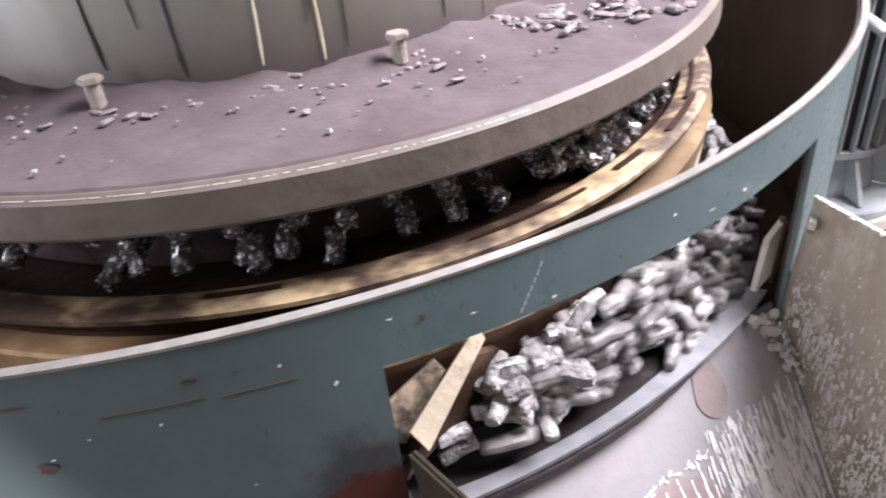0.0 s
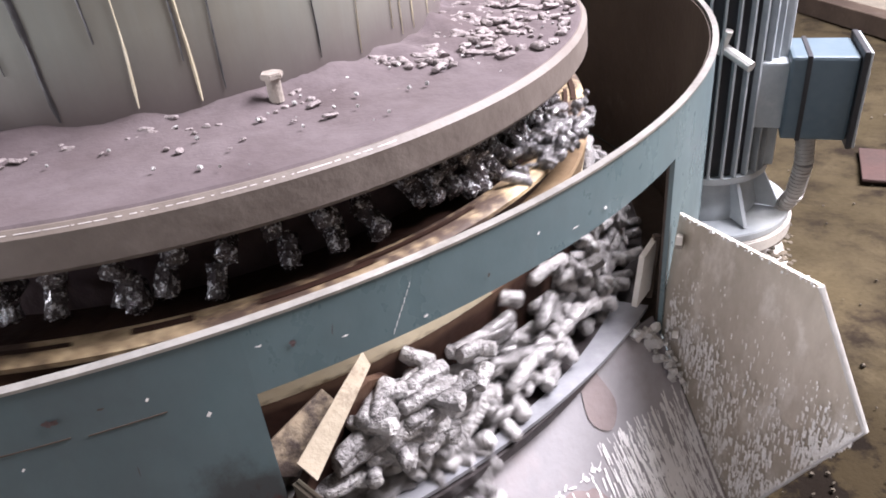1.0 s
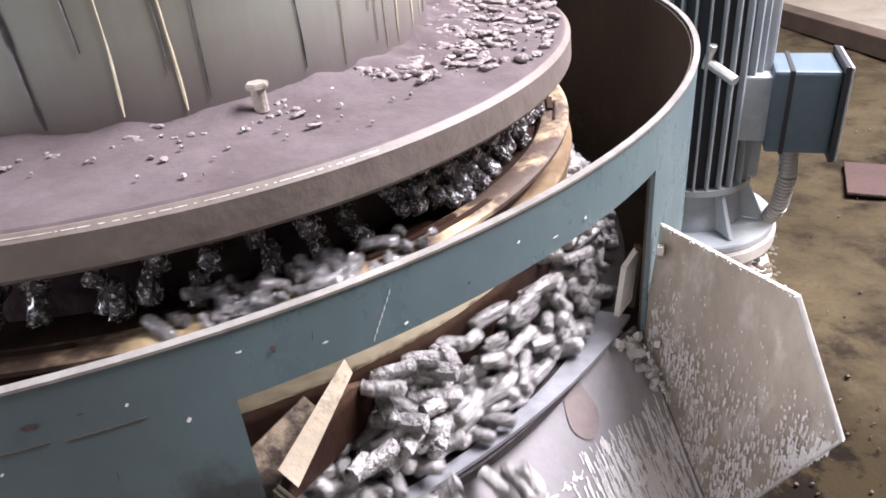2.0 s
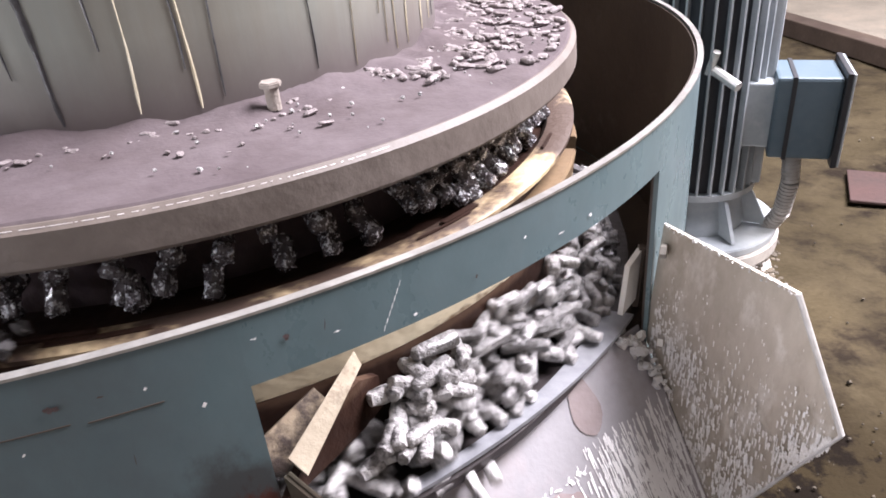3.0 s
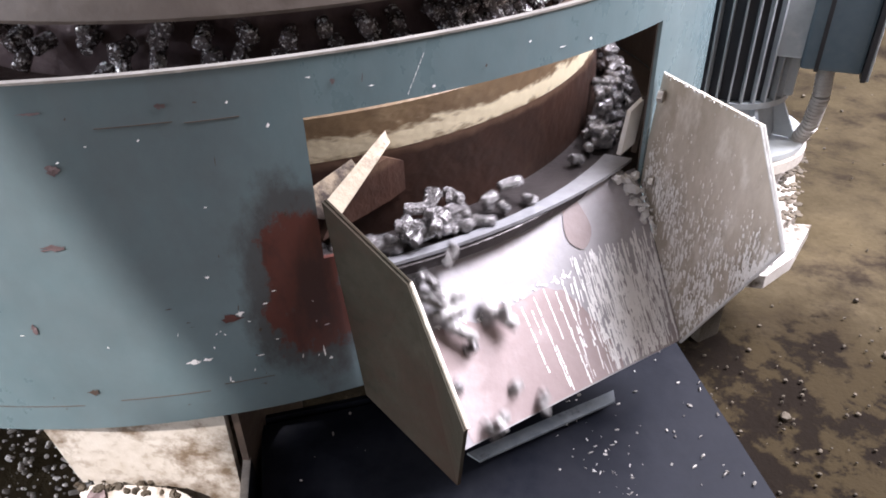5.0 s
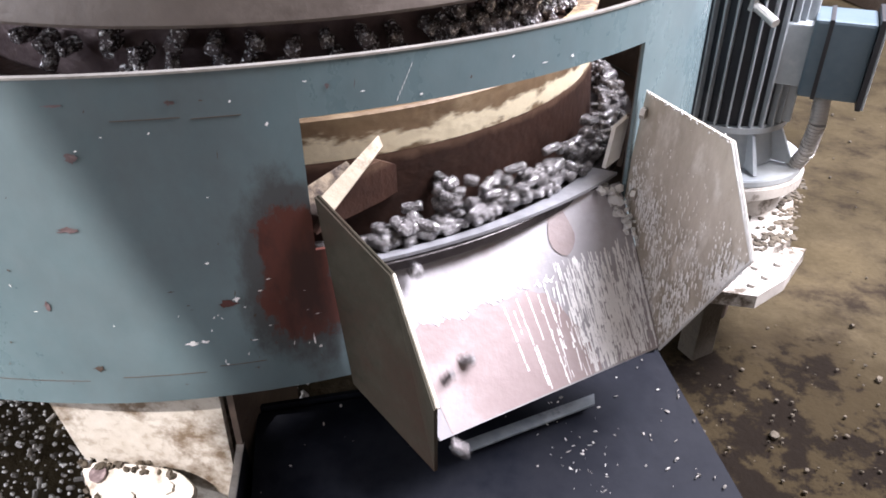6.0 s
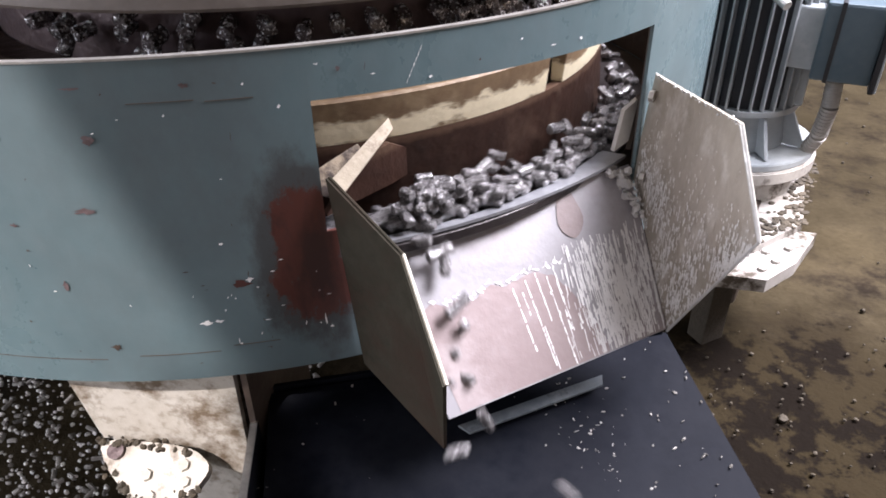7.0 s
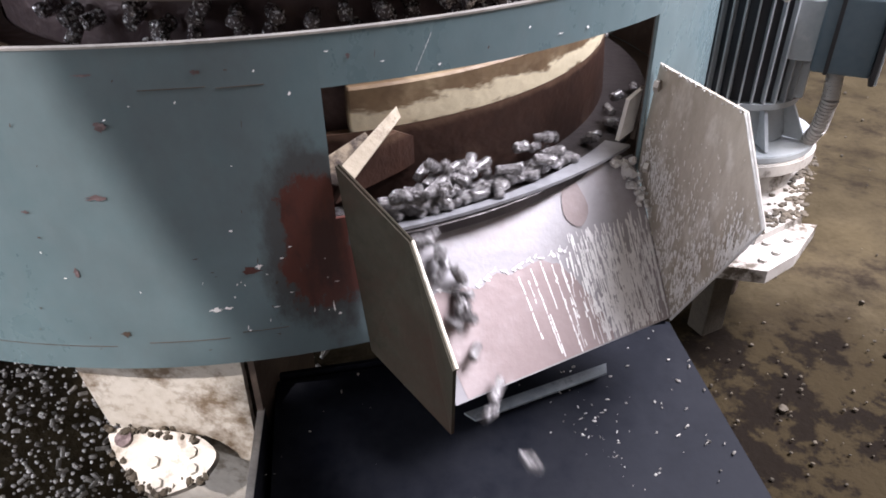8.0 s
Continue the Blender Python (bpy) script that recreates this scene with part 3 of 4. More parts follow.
def chute():
    lip_l, lip_r = Vector((-0.058, 0.418, 0.651)), Vector((0.246, 0.640, 0.651))
    bot_r, bot_l = Vector((0.302, 0.522, 0.474)), Vector((0.036, 0.334, 0.484))
    o = Vector((-CX, -CY, 0))
    part("chute_floor", sheet([p + o for p in (lip_l, lip_r, bot_r, bot_l)], 0.004), M_CHUTE, mill, "bright polished chute floor with scuffs")
    # the right-hand wing with its folded bright edge
    a, b, c, d, e = (Vector(p) for p in ((0.2615, 0.632, 0.775), (0.331, 0.504, 0.767), (0.359, 0.450, 0.656), (0.303, 0.523, 0.470), (0.2515, 0.634, 0.640)))
    wing = part("chute_wing", sheet([p + o for p in (a, b, c, d, e)], 0.004, (0.89, 0.46, 0)), M_WING, mill, "dusty grey steel chute side plate")
    part("wing_edge", rod(b + o, c + o, 0.0026, 8), M_EDGE, wing)
    part("wing_edge", rod(c + o, d + o, 0.0018, 8), M_EDGE, wing)
    for p in ((0.262, 0.622, 0.752), (0.263, 0.612, 0.648)):
        part("wing_bolt", cyl(0.0075, 0.006, Matrix.Translation(Vector(p) + o + Vector((-0.003, -0.002, 0))) @ pose(0, 0, 0, 0, 90, -27), 6), M_STEEL, wing, "small hexagon bolt head")
    # the left-hand wing
    a, b, c, d, e = (Vector(p) for p in ((-0.079, 0.375, 0.758), (-0.004, 0.331, 0.702), (0.046, 0.220, 0.646), (0.036, 0.300, 0.478), (-0.062, 0.380, 0.520)))
    bm = bmesh.new()
    n = Vector((-0.75, -0.65, 0)).normalized()
    f = [bm.verts.new(p + o) for p in (a, b, c, d, e)]
    g = [bm.verts.new(p + o + n * 0.004) for p in (a, b, c, d, e)]
    for t in ((0, 1, 4), (1, 3, 4), (1, 2, 3)):
        bm.faces.new([f[i] for i in t])
        bm.faces.new([g[i] for i in t][::-1])
    for i in range(5):
        j = (i + 1) % 5
        bm.faces.new((f[i], f[j], g[j], g[i]))
    wing = part("chute_wing", bm, M_WING_SHADED, mill, "olive-brown chute side plate, darkened for shade")
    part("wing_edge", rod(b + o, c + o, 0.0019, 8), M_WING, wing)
    part("wing_edge", rod(a + o, b + o, 0.0018, 8), M_WING_SHADED, wing)
    # scuff marks run down the floor
    u, v = lip_r - lip_l, bot_r - lip_r
    nrm = u.cross(v).normalized()
    nrm = nrm if nrm.z > 0 else -nrm
    rng = random.Random(3)

    def on_floor(s, t):
        top_p, bot_p = lip_l.lerp(lip_r, s), bot_l.lerp(bot_r, s)
        return top_p.lerp(bot_p, t) + nrm * 0.0006 + o

    items = []
    for k in range(420):
        s = min(0.99, max(0.3, rng.gauss(0.80, 0.11)))
        t = rng.uniform(0.32, 0.96)
        ln, w = rng.uniform(0.004, 0.03) * rng.choice((0.5, 1.0, 1.6)), rng.uniform(0.0004, 0.0014)
        p, q = on_floor(s, t), on_floor(s + rng.uniform(-0.004, 0.004), min(0.99, t + ln / 0.19))
        side = (q - p).cross(nrm).normalized() * w
        items.append(([p - side, p + side * 0.6, q + side, q - side * 0.3], [(0, 1, 2, 3)], Matrix()))
    for k in range(430):  # brighter gouges low on the floor
        s, t = min(0.985, max(0.45, rng.gauss(0.83, 0.10))), min(0.95, rng.gauss(0.68, 0.15))
        p, q = on_floor(s, t), on_floor(s + rng.uniform(-0.006, 0.006), min(0.985, t + rng.uniform(0.02, 0.10)))
        side = (q - p).cross(nrm).normalized() * rng.uniform(0.0005, 0.0023)
        items.append(([p - side * 0.4, p + side * 0.2, q + side * rng.uniform(0.4, 1), q - side], [(0, 1, 2, 3)], Matrix()))
    for s0, t0, t1 in ((0.40, 0.46, 0.80), (0.43, 0.50, 0.62), (0.455, 0.44, 0.92), (0.50, 0.42, 0.70), (0.54, 0.46, 0.96), (0.575, 0.42, 0.80), (0.47, 0.72, 0.97)):  # long pale drips
        t = t0
        while t < t1:
            step = rng.uniform(0.015, 0.05)
            p, q = on_floor(s0 + 0.02 * (t - t0), t), on_floor(s0 + 0.02 * (t + step - t0) + rng.uniform(-0.002, 0.002), min(0.985, t + step))
            side = (q - p).cross(nrm).normalized() * rng.uniform(0.0005, 0.0012)
            items.append(([p - side, p + side * 0.6, q + side * 0.8, q - side], [(0, 1, 2, 3)], Matrix()))
            t += step * rng.choice((0.9, 0.9, 1.3))
    for k in range(70):  # the ragged tide line across the floor
        s = rng.uniform(0.1, 0.62)
        t = 0.40 + 0.05 * noise.noise(Vector((s * 14, 0, 0)))
        p, q = on_floor(s, t), on_floor(s + rng.uniform(0.005, 0.012), t + rng.uniform(-0.02, 0.03))
        side = (q - p).cross(nrm).normalized() * rng.uniform(0.0004, 0.0011)
        items.append(([p - side, p + side, q + side, q - side], [(0, 1, 2, 3)], Matrix()))
    tagged(heap("scuffing", items, M_SCUFF, mill, False), kind="stuff")
    items = []
    A, B, C, D, E = (Vector(p) for p in ((0.2615, 0.632, 0.775), (0.331, 0.504, 0.767), (0.359, 0.450, 0.656), (0.303, 0.523, 0.470), (0.2515, 0.634, 0.640)))
    for k in range(2600):  # pale flecks, thickest low on the side plate
        s, t = rng.uniform(0.04, 0.97), max(0.05, 0.97 - abs(rng.gauss(0.0, 0.30)))
        if noise.noise(Vector((s * 9, t * 4, 7))) < rng.uniform(-0.5, 0.25):
            continue
        over = A.lerp(B, s / 0.7) if s < 0.7 else B.lerp(C, (s - 0.7) / 0.3)
        under = E.lerp(D, s / 0.6) if s < 0.6 else D.lerp(C, (s - 0.6) / 0.4)
        p = over.lerp(under, t) + Vector((-0.89, -0.46, 0)) * 0.0013 + o
        w, ln = rng.uniform(0.0003, 0.0012) * (0.6 + 0.9 * t), rng.uniform(0.0008, 0.010) * (0.2 + 1.4 * t) * (1 - 0.5 * max(0, t - 0.8) / 0.2)
        hx = WING_DIR * w + Vector((0, 0, rng.uniform(-0.5, 0.5) * w))
        items.append(([p - hx, p + hx, p + hx * 0.7 + Vector((0, 0, -ln)), p - hx * 0.5 + Vector((0, 0, -ln))], [(0, 1, 2, 3)], Matrix()))
    tagged(heap("flecking", items, M_FLECK, mill, False), kind="stuff")
    items = []
    for k in range(46):  # caked crumbs in the corner of lip and side plate
        u_ = rng.random()
        p = Vector((0.226, 0.622, 0.652)).lerp(Vector((0.266, 0.592, 0.596)), u_) + Vector((rng.gauss(0, 0.008), rng.gauss(0, 0.006), rng.gauss(0, 0.004))) * (1.25 - u_)
        vs, fs = lump_shape(rng.uniform(0.002, 0.0075) * (1.2 - 0.6 * u_), rng)
        items.append((vs, fs, Matrix.Translation(p + o) @ pose(0, 0, 0, rng.uniform(0, 360), rng.uniform(0, 360), 0)))
    for k in range(150):  # dust caked along the side plate's edges
        u_ = rng.random()
        p = Vector((0.262, 0.631, 0.775)).lerp(Vector((0.331, 0.504, 0.767)), u_) if k < 70 else Vector((0.331, 0.504, 0.767)).lerp(Vector((0.359, 0.450, 0.656)), u_) if k < 100 else Vector((0.256, 0.634, 0.66)).lerp(Vector((0.303, 0.524, 0.476)), u_)
        vs, fs = lump_shape(rng.uniform(0.0005, 0.0015), rng)
        items.append((vs, fs, Matrix.Translation(p + o + Vector((-0.001, 0, rng.gauss(0, 0.0015)))) @ pose(0, 0, 0, rng.uniform(0, 360), rng.uniform(0, 360), 0)))
    tagged(heap("caked_crumb", items, M_CRUMB, mill), "pale caked crumbs at the chute's corner", kind="stuff")
    bm = bmesh.new()  # pinkish worn zone below the tide line
    low, high = [], []
    for i in range(41):
        s = 0.05 + 0.66 * i / 40
        t = 0.42 + 0.06 * noise.noise(Vector((s * 14, 0, 0))) + 0.03 * noise.noise(Vector((s * 60, 4, 0))) + (0.5 * ((s - 0.5) / 0.21) ** 2 if s > 0.5 else 0)
        high.append(bm.verts.new(on_floor(s, min(0.985, t)) - nrm * 0.0003))
        low.append(bm.verts.new(on_floor(s, 0.992) - nrm * 0.0003))
    for i in range(40):
        bm.faces.new((high[i], high[i + 1], low[i + 1], low[i]))
    part("worn_zone", bm, M_PINK, mill, "pinkish worn steel")
    # brown stain near the lip
    bm = bmesh.new()
    ring_v = []
    for i in range(20):
        a_ = 2 * math.pi * i / 20
        ring_v.append(bm.verts.new(on_floor(0.70 + 0.05 * math.cos(a_) * (1 + 0.15 * math.sin(3 * a_)), 0.16 + 0.15 * math.sin(a_)) + nrm * 0.0004))
    bm.faces.new(ring_v)
    part("floor_stain", bm, M_STAIN, mill, "brown oval stain")


M_PINK = mat("pinkish_worn_steel", (0.37, 0.30, 0.295), (0.32, 0.25, 0.245), 0.42, 0.4, 6, 80, 0.06, (0.43, 0.385, 0.385), 0.62, 7, 0.12)
M_STAIN = mat("brown_stain", (0.26, 0.21, 0.205), (0.33, 0.28, 0.275), 0.5, 0.2, 12, 90, 0.1)
chute()


HV = Vector((HO[0], HO[1], 0))


def scraper():
    o = Vector((-CX, -CY, 0))
    # dark upright blade under a cream wearing strip
    blade = [world_polar(r, a, 0) + o for r, a in ((0.505, -60.5), (0.519, -63.0), (0.535, -66.3), (0.553, -69.6), (0.568, -71.5))]
    tops = (0.735, 0.750, 0.748, 0.724, 0.704)
    bm = bmesh.new()
    cols = []
    side = Vector((-0.75, 0.6, 0)).normalized() * 0.008
    for p, z in zip(blade, tops):
        cols.append([bm.verts.new(q) for q in (p + Vector((0, 0, 0.702)), p + Vector((0, 0, z)), p + side + Vector((0, 0, z)), p + side + Vector((0, 0, 0.702)))])
    for a, b in zip(cols, cols[1:]):
        for j in range(4):
            bm.faces.new((a[j], b[j], b[(j + 1) % 4], a[(j + 1) % 4]))
    bm.faces.new(cols[0])
    bm.faces.new(cols[-1][::-1])
    part("scraper_blade", bm, M_DRUM, mill, "dark scraper blade across the tray")
    strip = [Vector(p) + o for p in ((-0.037, 0.475, 0.778), (-0.032, 0.470, 0.768), (-0.050, 0.441, 0.750), (-0.074, 0.402, 0.726), (-0.087, 0.409, 0.738))]
    part("scraper_strip", sheet(strip, 0.006, (-0.3, 0.6, -0.7)), M_PLATE, mill, "cream worn wearing strip")
    # cream brace behind it
    part("scraper_brace", sheet([Vector(p) + o for p in ((-0.116, 0.434, 0.731), (-0.072, 0.470, 0.750), (-0.064, 0.466, 0.742), (-0.095, 0.425, 0.708), (-0.115, 0.421, 0.715))], 0.006, (-0.35, 0.75, -0.55)), M_BRACE, mill, "stained cream brace plate")
    # fixed grey sill between the tray's rim and the chute
    bm = bmesh.new()
    n = 24
    rows_ = []
    for i in range(n + 1):
        ao = A_L - 0.3 + (A_R - A_L + 0.9) * i / n
        out = HV + polar(0.7985, ao, 0)
        direction = math.degrees(math.atan2(out.y, out.x))
        inn = polar(min(0.5545, out.length - 0.004), direction, 0)
        rows_.append([bm.verts.new(p + Vector((0, 0, z))) for p, z in ((inn, 0.6570), (out, 0.6570), (out, 0.6612), (inn, 0.6590))])
    for p, q in zip(rows_, rows_[1:]):
        for j in range(4):
            bm.faces.new((p[j], q[j], q[(j + 1) % 4], p[(j + 1) % 4]))
    bm.faces.new(rows_[0])
    bm.faces.new(rows_[-1][::-1])
    part("sill_plate", bm, M_TRAY, mill, "polished grey sill plate", smooth=True)
    # pale tab inside the far edge of the opening
    part("pale_tab", sheet([Vector(p) + o for p in ((0.246, 0.660, 0.735), (0.228, 0.642, 0.726), (0.219, 0.630, 0.675), (0.238, 0.648, 0.682))], 0.006), M_WHITE, mill, "pale scraped tab")
    part("tab_bracket", sheet([Vector(p) + o for p in ((0.248, 0.663, 0.738), (0.247, 0.655, 0.738), (0.241, 0.650, 0.668), (0.244, 0.660, 0.668))], 0.006), M_INNER, mill)
    # small chips in the paint
    rng = random.Random(8)
    for a, z, wa, wz, m_ in ((-74.6, 0.652, 1.3, 0.007, M_RUST), (-73.9, 0.655, 0.4, 0.004, M_SCUFF), (-77.6, 0.606, 0.9, 0.004, M_SCUFF), (-76.6, 0.607, 0.6, 0.003, M_SCUFF),
                         (-83.4, 0.745, 1.2, 0.004, M_DIE), (-81.8, 0.815, 0.6, 0.007, M_DIE), (-66.2, 0.862, 0.22, 0.0035, M_DIE), (-82.0, 0.862, 1.0, 0.002, M_DIE), (-75.4, 0.86, 0.4, 0.004, M_DIE),
                         (-69.0, 0.590, 0.15, 0.010, M_SCUFF), (-68.6, 0.580, 0.25, 0.003, M_SCUFF), (-86.5, 0.66, 0.35, 0.008, M_DIE), (-67.5, 0.868, 0.3, 0.0012, M_SCUFF), (-75.3, 0.70, 0.2, 0.002, M_SCUFF),
                         (-60.1, 0.842, 0.2, 0.002, M_SCUFF), (-47.5, 0.848, 0.25, 0.002, M_SCUFF), (-64.0, 0.853, 0.3, 0.001, M_SCUFF), (-88.5, 0.73, 0.5, 0.003, M_DIE), (-84.5, 0.58, 0.6, 0.006, M_INNER)):
        bm = bmesh.new()
        vs = [bm.verts.new(HV + polar(R + 0.0011, a + 0.7 * wa * math.cos(t) * rng.uniform(0.3, 1.2), z + 0.8 * wz * math.sin(t) * rng.uniform(0.3, 1.2))) for t in (2 * math.pi * i / 17 for i in range(17))]
        bm.faces.new(vs)
        part("paint_chip", bm, m_, mill)
    for pale in (True, False):  # fine flecks and scratches in the paint
        items = []
        for k in range(55):
            a, z = (rng.gauss(-72.5, 3.0), rng.gauss(0.61, 0.035)) if rng.random() < 0.22 else (rng.uniform(-112, -40), rng.uniform(0.545, 0.878))
            if not (-112 < a < -40) or not 0.545 < z < 0.878 or (A_L - 0.3 < a < A_R + 0.3 and z < Z_HEAD + 0.004):
                continue
            w, h = rng.choice(((0.05, 0.0012), (0.03, 0.004), (0.22, 0.0006), (0.09, 0.0018), (0.12, 0.0009)))
            w, h, lean = w * rng.uniform(0.5, 1.4), h * rng.uniform(0.5, 1.4), rng.uniform(-0.06, 0.06)
            items.append(([HV + polar(R + 0.0012, a + da * w + dz * lean, z + dz * h) for da, dz in ((-1, -0.4), (0.2, -1), (1, 0.2), (-0.3, 1))], [(0, 1, 2, 3)], Matrix()))
        tagged(heap("paint_fleck", items, M_SCUFF if pale else M_INNER, mill, False), kind="stuff")
    for k in range(7):  # a dashed scratch slanting down the band
        a, z = -60.7 - 0.17 * k, 0.872 - 0.0048 * k
        bm = bmesh.new()
        bm.faces.new([bm.verts.new(HV + polar(R + 0.001, a + da, z + dz)) for da, dz in ((0, 0), (0.05, 0.0004), (-0.05, -0.0036), (-0.1, -0.004))])
        part("scratch", bm, M_SCUFF, mill)


scraper()


# ---- runs, bolts and debris on the hopper and the ledge ----
def ledge_details():
    rng = random.Random(21)
    runs = [(-86.8, 0.940, 0.28, 1.6, 1), (-79.6, 0.995, 0.1, 1.0, 1), (-76.5, 0.942, -0.1, 0.5, 0), (-69.6, 0.972, 0.05, 0.7, 1), (-68.6, 0.938, 0.0, 0.8, 0), (-65.0, 0.944, -0.08, 0.7, 1), (-50.0, 0.948, 0.0, 0.6, 1),
            (-42.0, 0.940, -0.05, 0.5, 0), (-33.5, 0.950, 0.1, 0.5, 0), (-31.0, 0.940, 0.0, 1.0, 0), (-26.5, 0.94, 0.0, 0.7, 0), (-20.0, 0.945, 0.0, 1.4, 0), (-15.0, 0.95, 0.0, 1.0, 0), (-91.5, 0.98, 0.1, 0.8, 1), (-98, 0.95, 0.2, 1.2, 1), (-35.5, 0.98, 0.0, 0.4, 0), (-12, 0.95, 0, 0.8, 1)]
    for a, z0, lean, w, dark in runs:
        bm = bmesh.new()
        n = 60
        prev = None
        for i in range(n + 1):
            t = i / n
            z = z0 + t * 0.45
            c = a - lean * t * 16.0 + 0.5 * noise.noise(Vector((a, z * 14, 0)))
            k = 0.62 * w * (0.22 + 0.5 * abs(noise.noise(Vector((a * 3, z * 11, 2)))) + 0.3 * abs(noise.noise(Vector((a * 3, z * 45, 6))))) * min(1.0, 0.35 + i * 0.3)
            cur = [bm.verts.new(polar(R_HOP + 0.0008, c - k, z)), bm.verts.new(polar(R_HOP + 0.0016, c, z)), bm.verts.new(polar(R_HOP + 0.0008, c + k, z))]
            if prev:
                bm.faces.new((prev[0], prev[1], cur[1], cur[0]))
                bm.faces.new((prev[1], prev[2], cur[2], cur[1]))
            prev = cur
        part("grease_run" if dark else "dried_run", bm, M_DRIP_DARK if dark else M_DRIP_PALE, mill, smooth=True)
    for a in (-60.0, -97.0, -130.0):
        b = part("ledge_bolt", cyl(0.0062, 0.020, Matrix.Translation(polar(0.368, a, 0.942)), 12), M_BOLT, mill, "dusty bolt standing in the ledge")
        part("bolt_head", cyl(0.0098, 0.005, Matrix.Translation(polar(0.368, a, 0.9535)), 6, bevel=0.001), M_BOLT, b)
    items = []
    for k in range(900):  # lumps lie thickest towards the far end
        a = rng.uniform(-42, 60) if rng.random() < 0.84 else rng.uniform(-125, -40)
        r = rng.uniform(0.345, 0.488) if a > -34 else 0.343 + abs(rng.gauss(0.025, 0.03))
        if r > 0.488:
            continue
        s = rng.uniform(0.002, 0.0066) if a > -45 else rng.uniform(0.0012, 0.004)
        z = 0.9298 + s * 0.1
        if rng.random() < 0.55:
            vs, fs = lump_shape(s, rng)
            m = Matrix.Translation(polar(r, a, z)) @ pose(0, 0, 0, rng.uniform(0, 360), rng.uniform(0, 360), 0)
        else:
            vs, fs = pellet_shape(s * 0.8, s * rng.uniform(2.5, 4.5), rng, 7)
            m = Matrix.Translation(polar(r, a, z + s * 0.4)) @ pose(0, 0, 0, 0, rng.uniform(75, 105), rng.uniform(0, 360))
        m = Matrix.Translation((0, 0, 0.9305)) @ Matrix.Diagonal((1, 1, 0.65, 1)) @ Matrix.Translation((0, 0, -0.9305)) @ m
        items.append((vs, fs, m))
    tagged(heap("ledge_debris", items, M_LUMP, mill), "mauve dusty crumbs and broken pellets", kind="stuff")
    items = []
    for k in range(60):
        a, r = rng.uniform(-110, -5), rng.uniform(0.36, 0.488)
        vs, fs = lump_shape(rng.uniform(0.0007, 0.0024), rng)
        items.append((vs, fs, Matrix.Translation(polar(r, a, 0.932)) @ pose(0, 0, 0, rng.uniform(0, 360), 0, 0)))
    tagged(heap("pale_grit", items, M_PELLET, mill), kind="stuff")
    # the worn bright line along the ring's upper edge
    a = -118.0
    while a < -57:
        w = rng.choice((0.2, 0.5, 0.9, 1.8))
        h = rng.uniform(0.0, 0.0003)
        part("worn_line", revolve([(0.4990, 0.9240), (0.4996 + h, 0.9243), (0.4992 + h, 0.92465), (0.4985, 0.9246)], a, a + w, 3), M_WORN, mill)
        a += w + rng.choice((0.08, 0.15, 0.25, 0.5))


ledge_details()

# ---- leg under the housing ----
def leg():
    lg = empty("support_leg", Matrix.Translation((-0.34, 0.43, 0)), "pale worn steel support leg with a bolted foot flange", "machine leg")
    o = Vector((-0.34, 0.43, 0))
    P = lambda *p: Vector(p) - o
    part("front_plate", sheet([P(-0.445, 0.372, 0.528), P(-0.225, 0.378, 0.528), P(-0.235, 0.385, 0.30), P(-0.425, 0.377, 0.375)], 0.010, (0, 1, 0)), M_LEG, lg)
    part("side_plate", sheet([P(-0.447, 0.376, 0.528), P(-0.447, 0.60, 0.528), P(-0.43, 0.60, 0.25), P(-0.427, 0.382, 0.36)], 0.008, (1, 0, 0)), M_LEG, lg)
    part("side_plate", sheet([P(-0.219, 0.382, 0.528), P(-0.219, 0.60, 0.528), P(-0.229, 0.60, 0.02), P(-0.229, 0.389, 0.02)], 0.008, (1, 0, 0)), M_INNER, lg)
    outline = [P(-0.43, 0.375, 0.368), P(-0.30, 0.368, 0.372), P(-0.268, 0.352, 0.355), P(-0.290, 0.322, 0.333), P(-0.345, 0.303, 0.319), P(-0.405, 0.340, 0.345)]
    for _ in range(2):  # round the corners off
        outline = [q for u, v in zip(outline, outline[1:] + outline[:1]) for q in (u.lerp(v, 0.2), u.lerp(v, 0.8))]
    fl = part("foot_flange", sheet(outline, 0.014, (0, 0.5, -1)), M_LEG, lg, "pale bolted flange")
    for x, y, z, r, dark in ((-0.398, 0.360, 0.362, 0.011, 1), (-0.305, 0.350, 0.356, 0.008, 0), (-0.352, 0.338, 0.347, 0.008, 0), (-0.300, 0.334, 0.344, 0.007, 0), (-0.342, 0.318, 0.332, 0.007, 0)):
        part("flange_bolt", cyl(r, 0.008, Matrix.Translation(P(x, y, z)) @ pose(0, 0, 0, 27, 0, 0), 12 if dark else 6), M_DIE if dark else M_LEG, fl)
    rng = random.Random(17)
    items = []
    for k in range(90):  # soil and grit drifted over the flange
        u_ = rng.random()
        p = P(-0.405, 0.340, 0.346).lerp(P(-0.345, 0.305, 0.321), u_ * 2) if u_ < 0.5 else P(-0.345, 0.305, 0.321).lerp(P(-0.285, 0.325, 0.336), u_ * 2 - 1)
        if k % 3 == 0:
            p = P(-0.42, 0.366, 0.370).lerp(P(-0.28, 0.358, 0.364), rng.random())
        p = p + Vector((rng.gauss(0, 0.006), abs(rng.gauss(0, 0.007)), 0.0))
        vs, fs = lump_shape(rng.uniform(0.002, 0.007), rng)
        items.append((vs, fs, Matrix.Translation(p) @ pose(0, 0, 0, rng.uniform(0, 360), 0, rng.uniform(0, 360))))
    tagged(heap("flange_soil", items, M_CLOD, lg), "dark soil lying on the flange", kind="stuff")
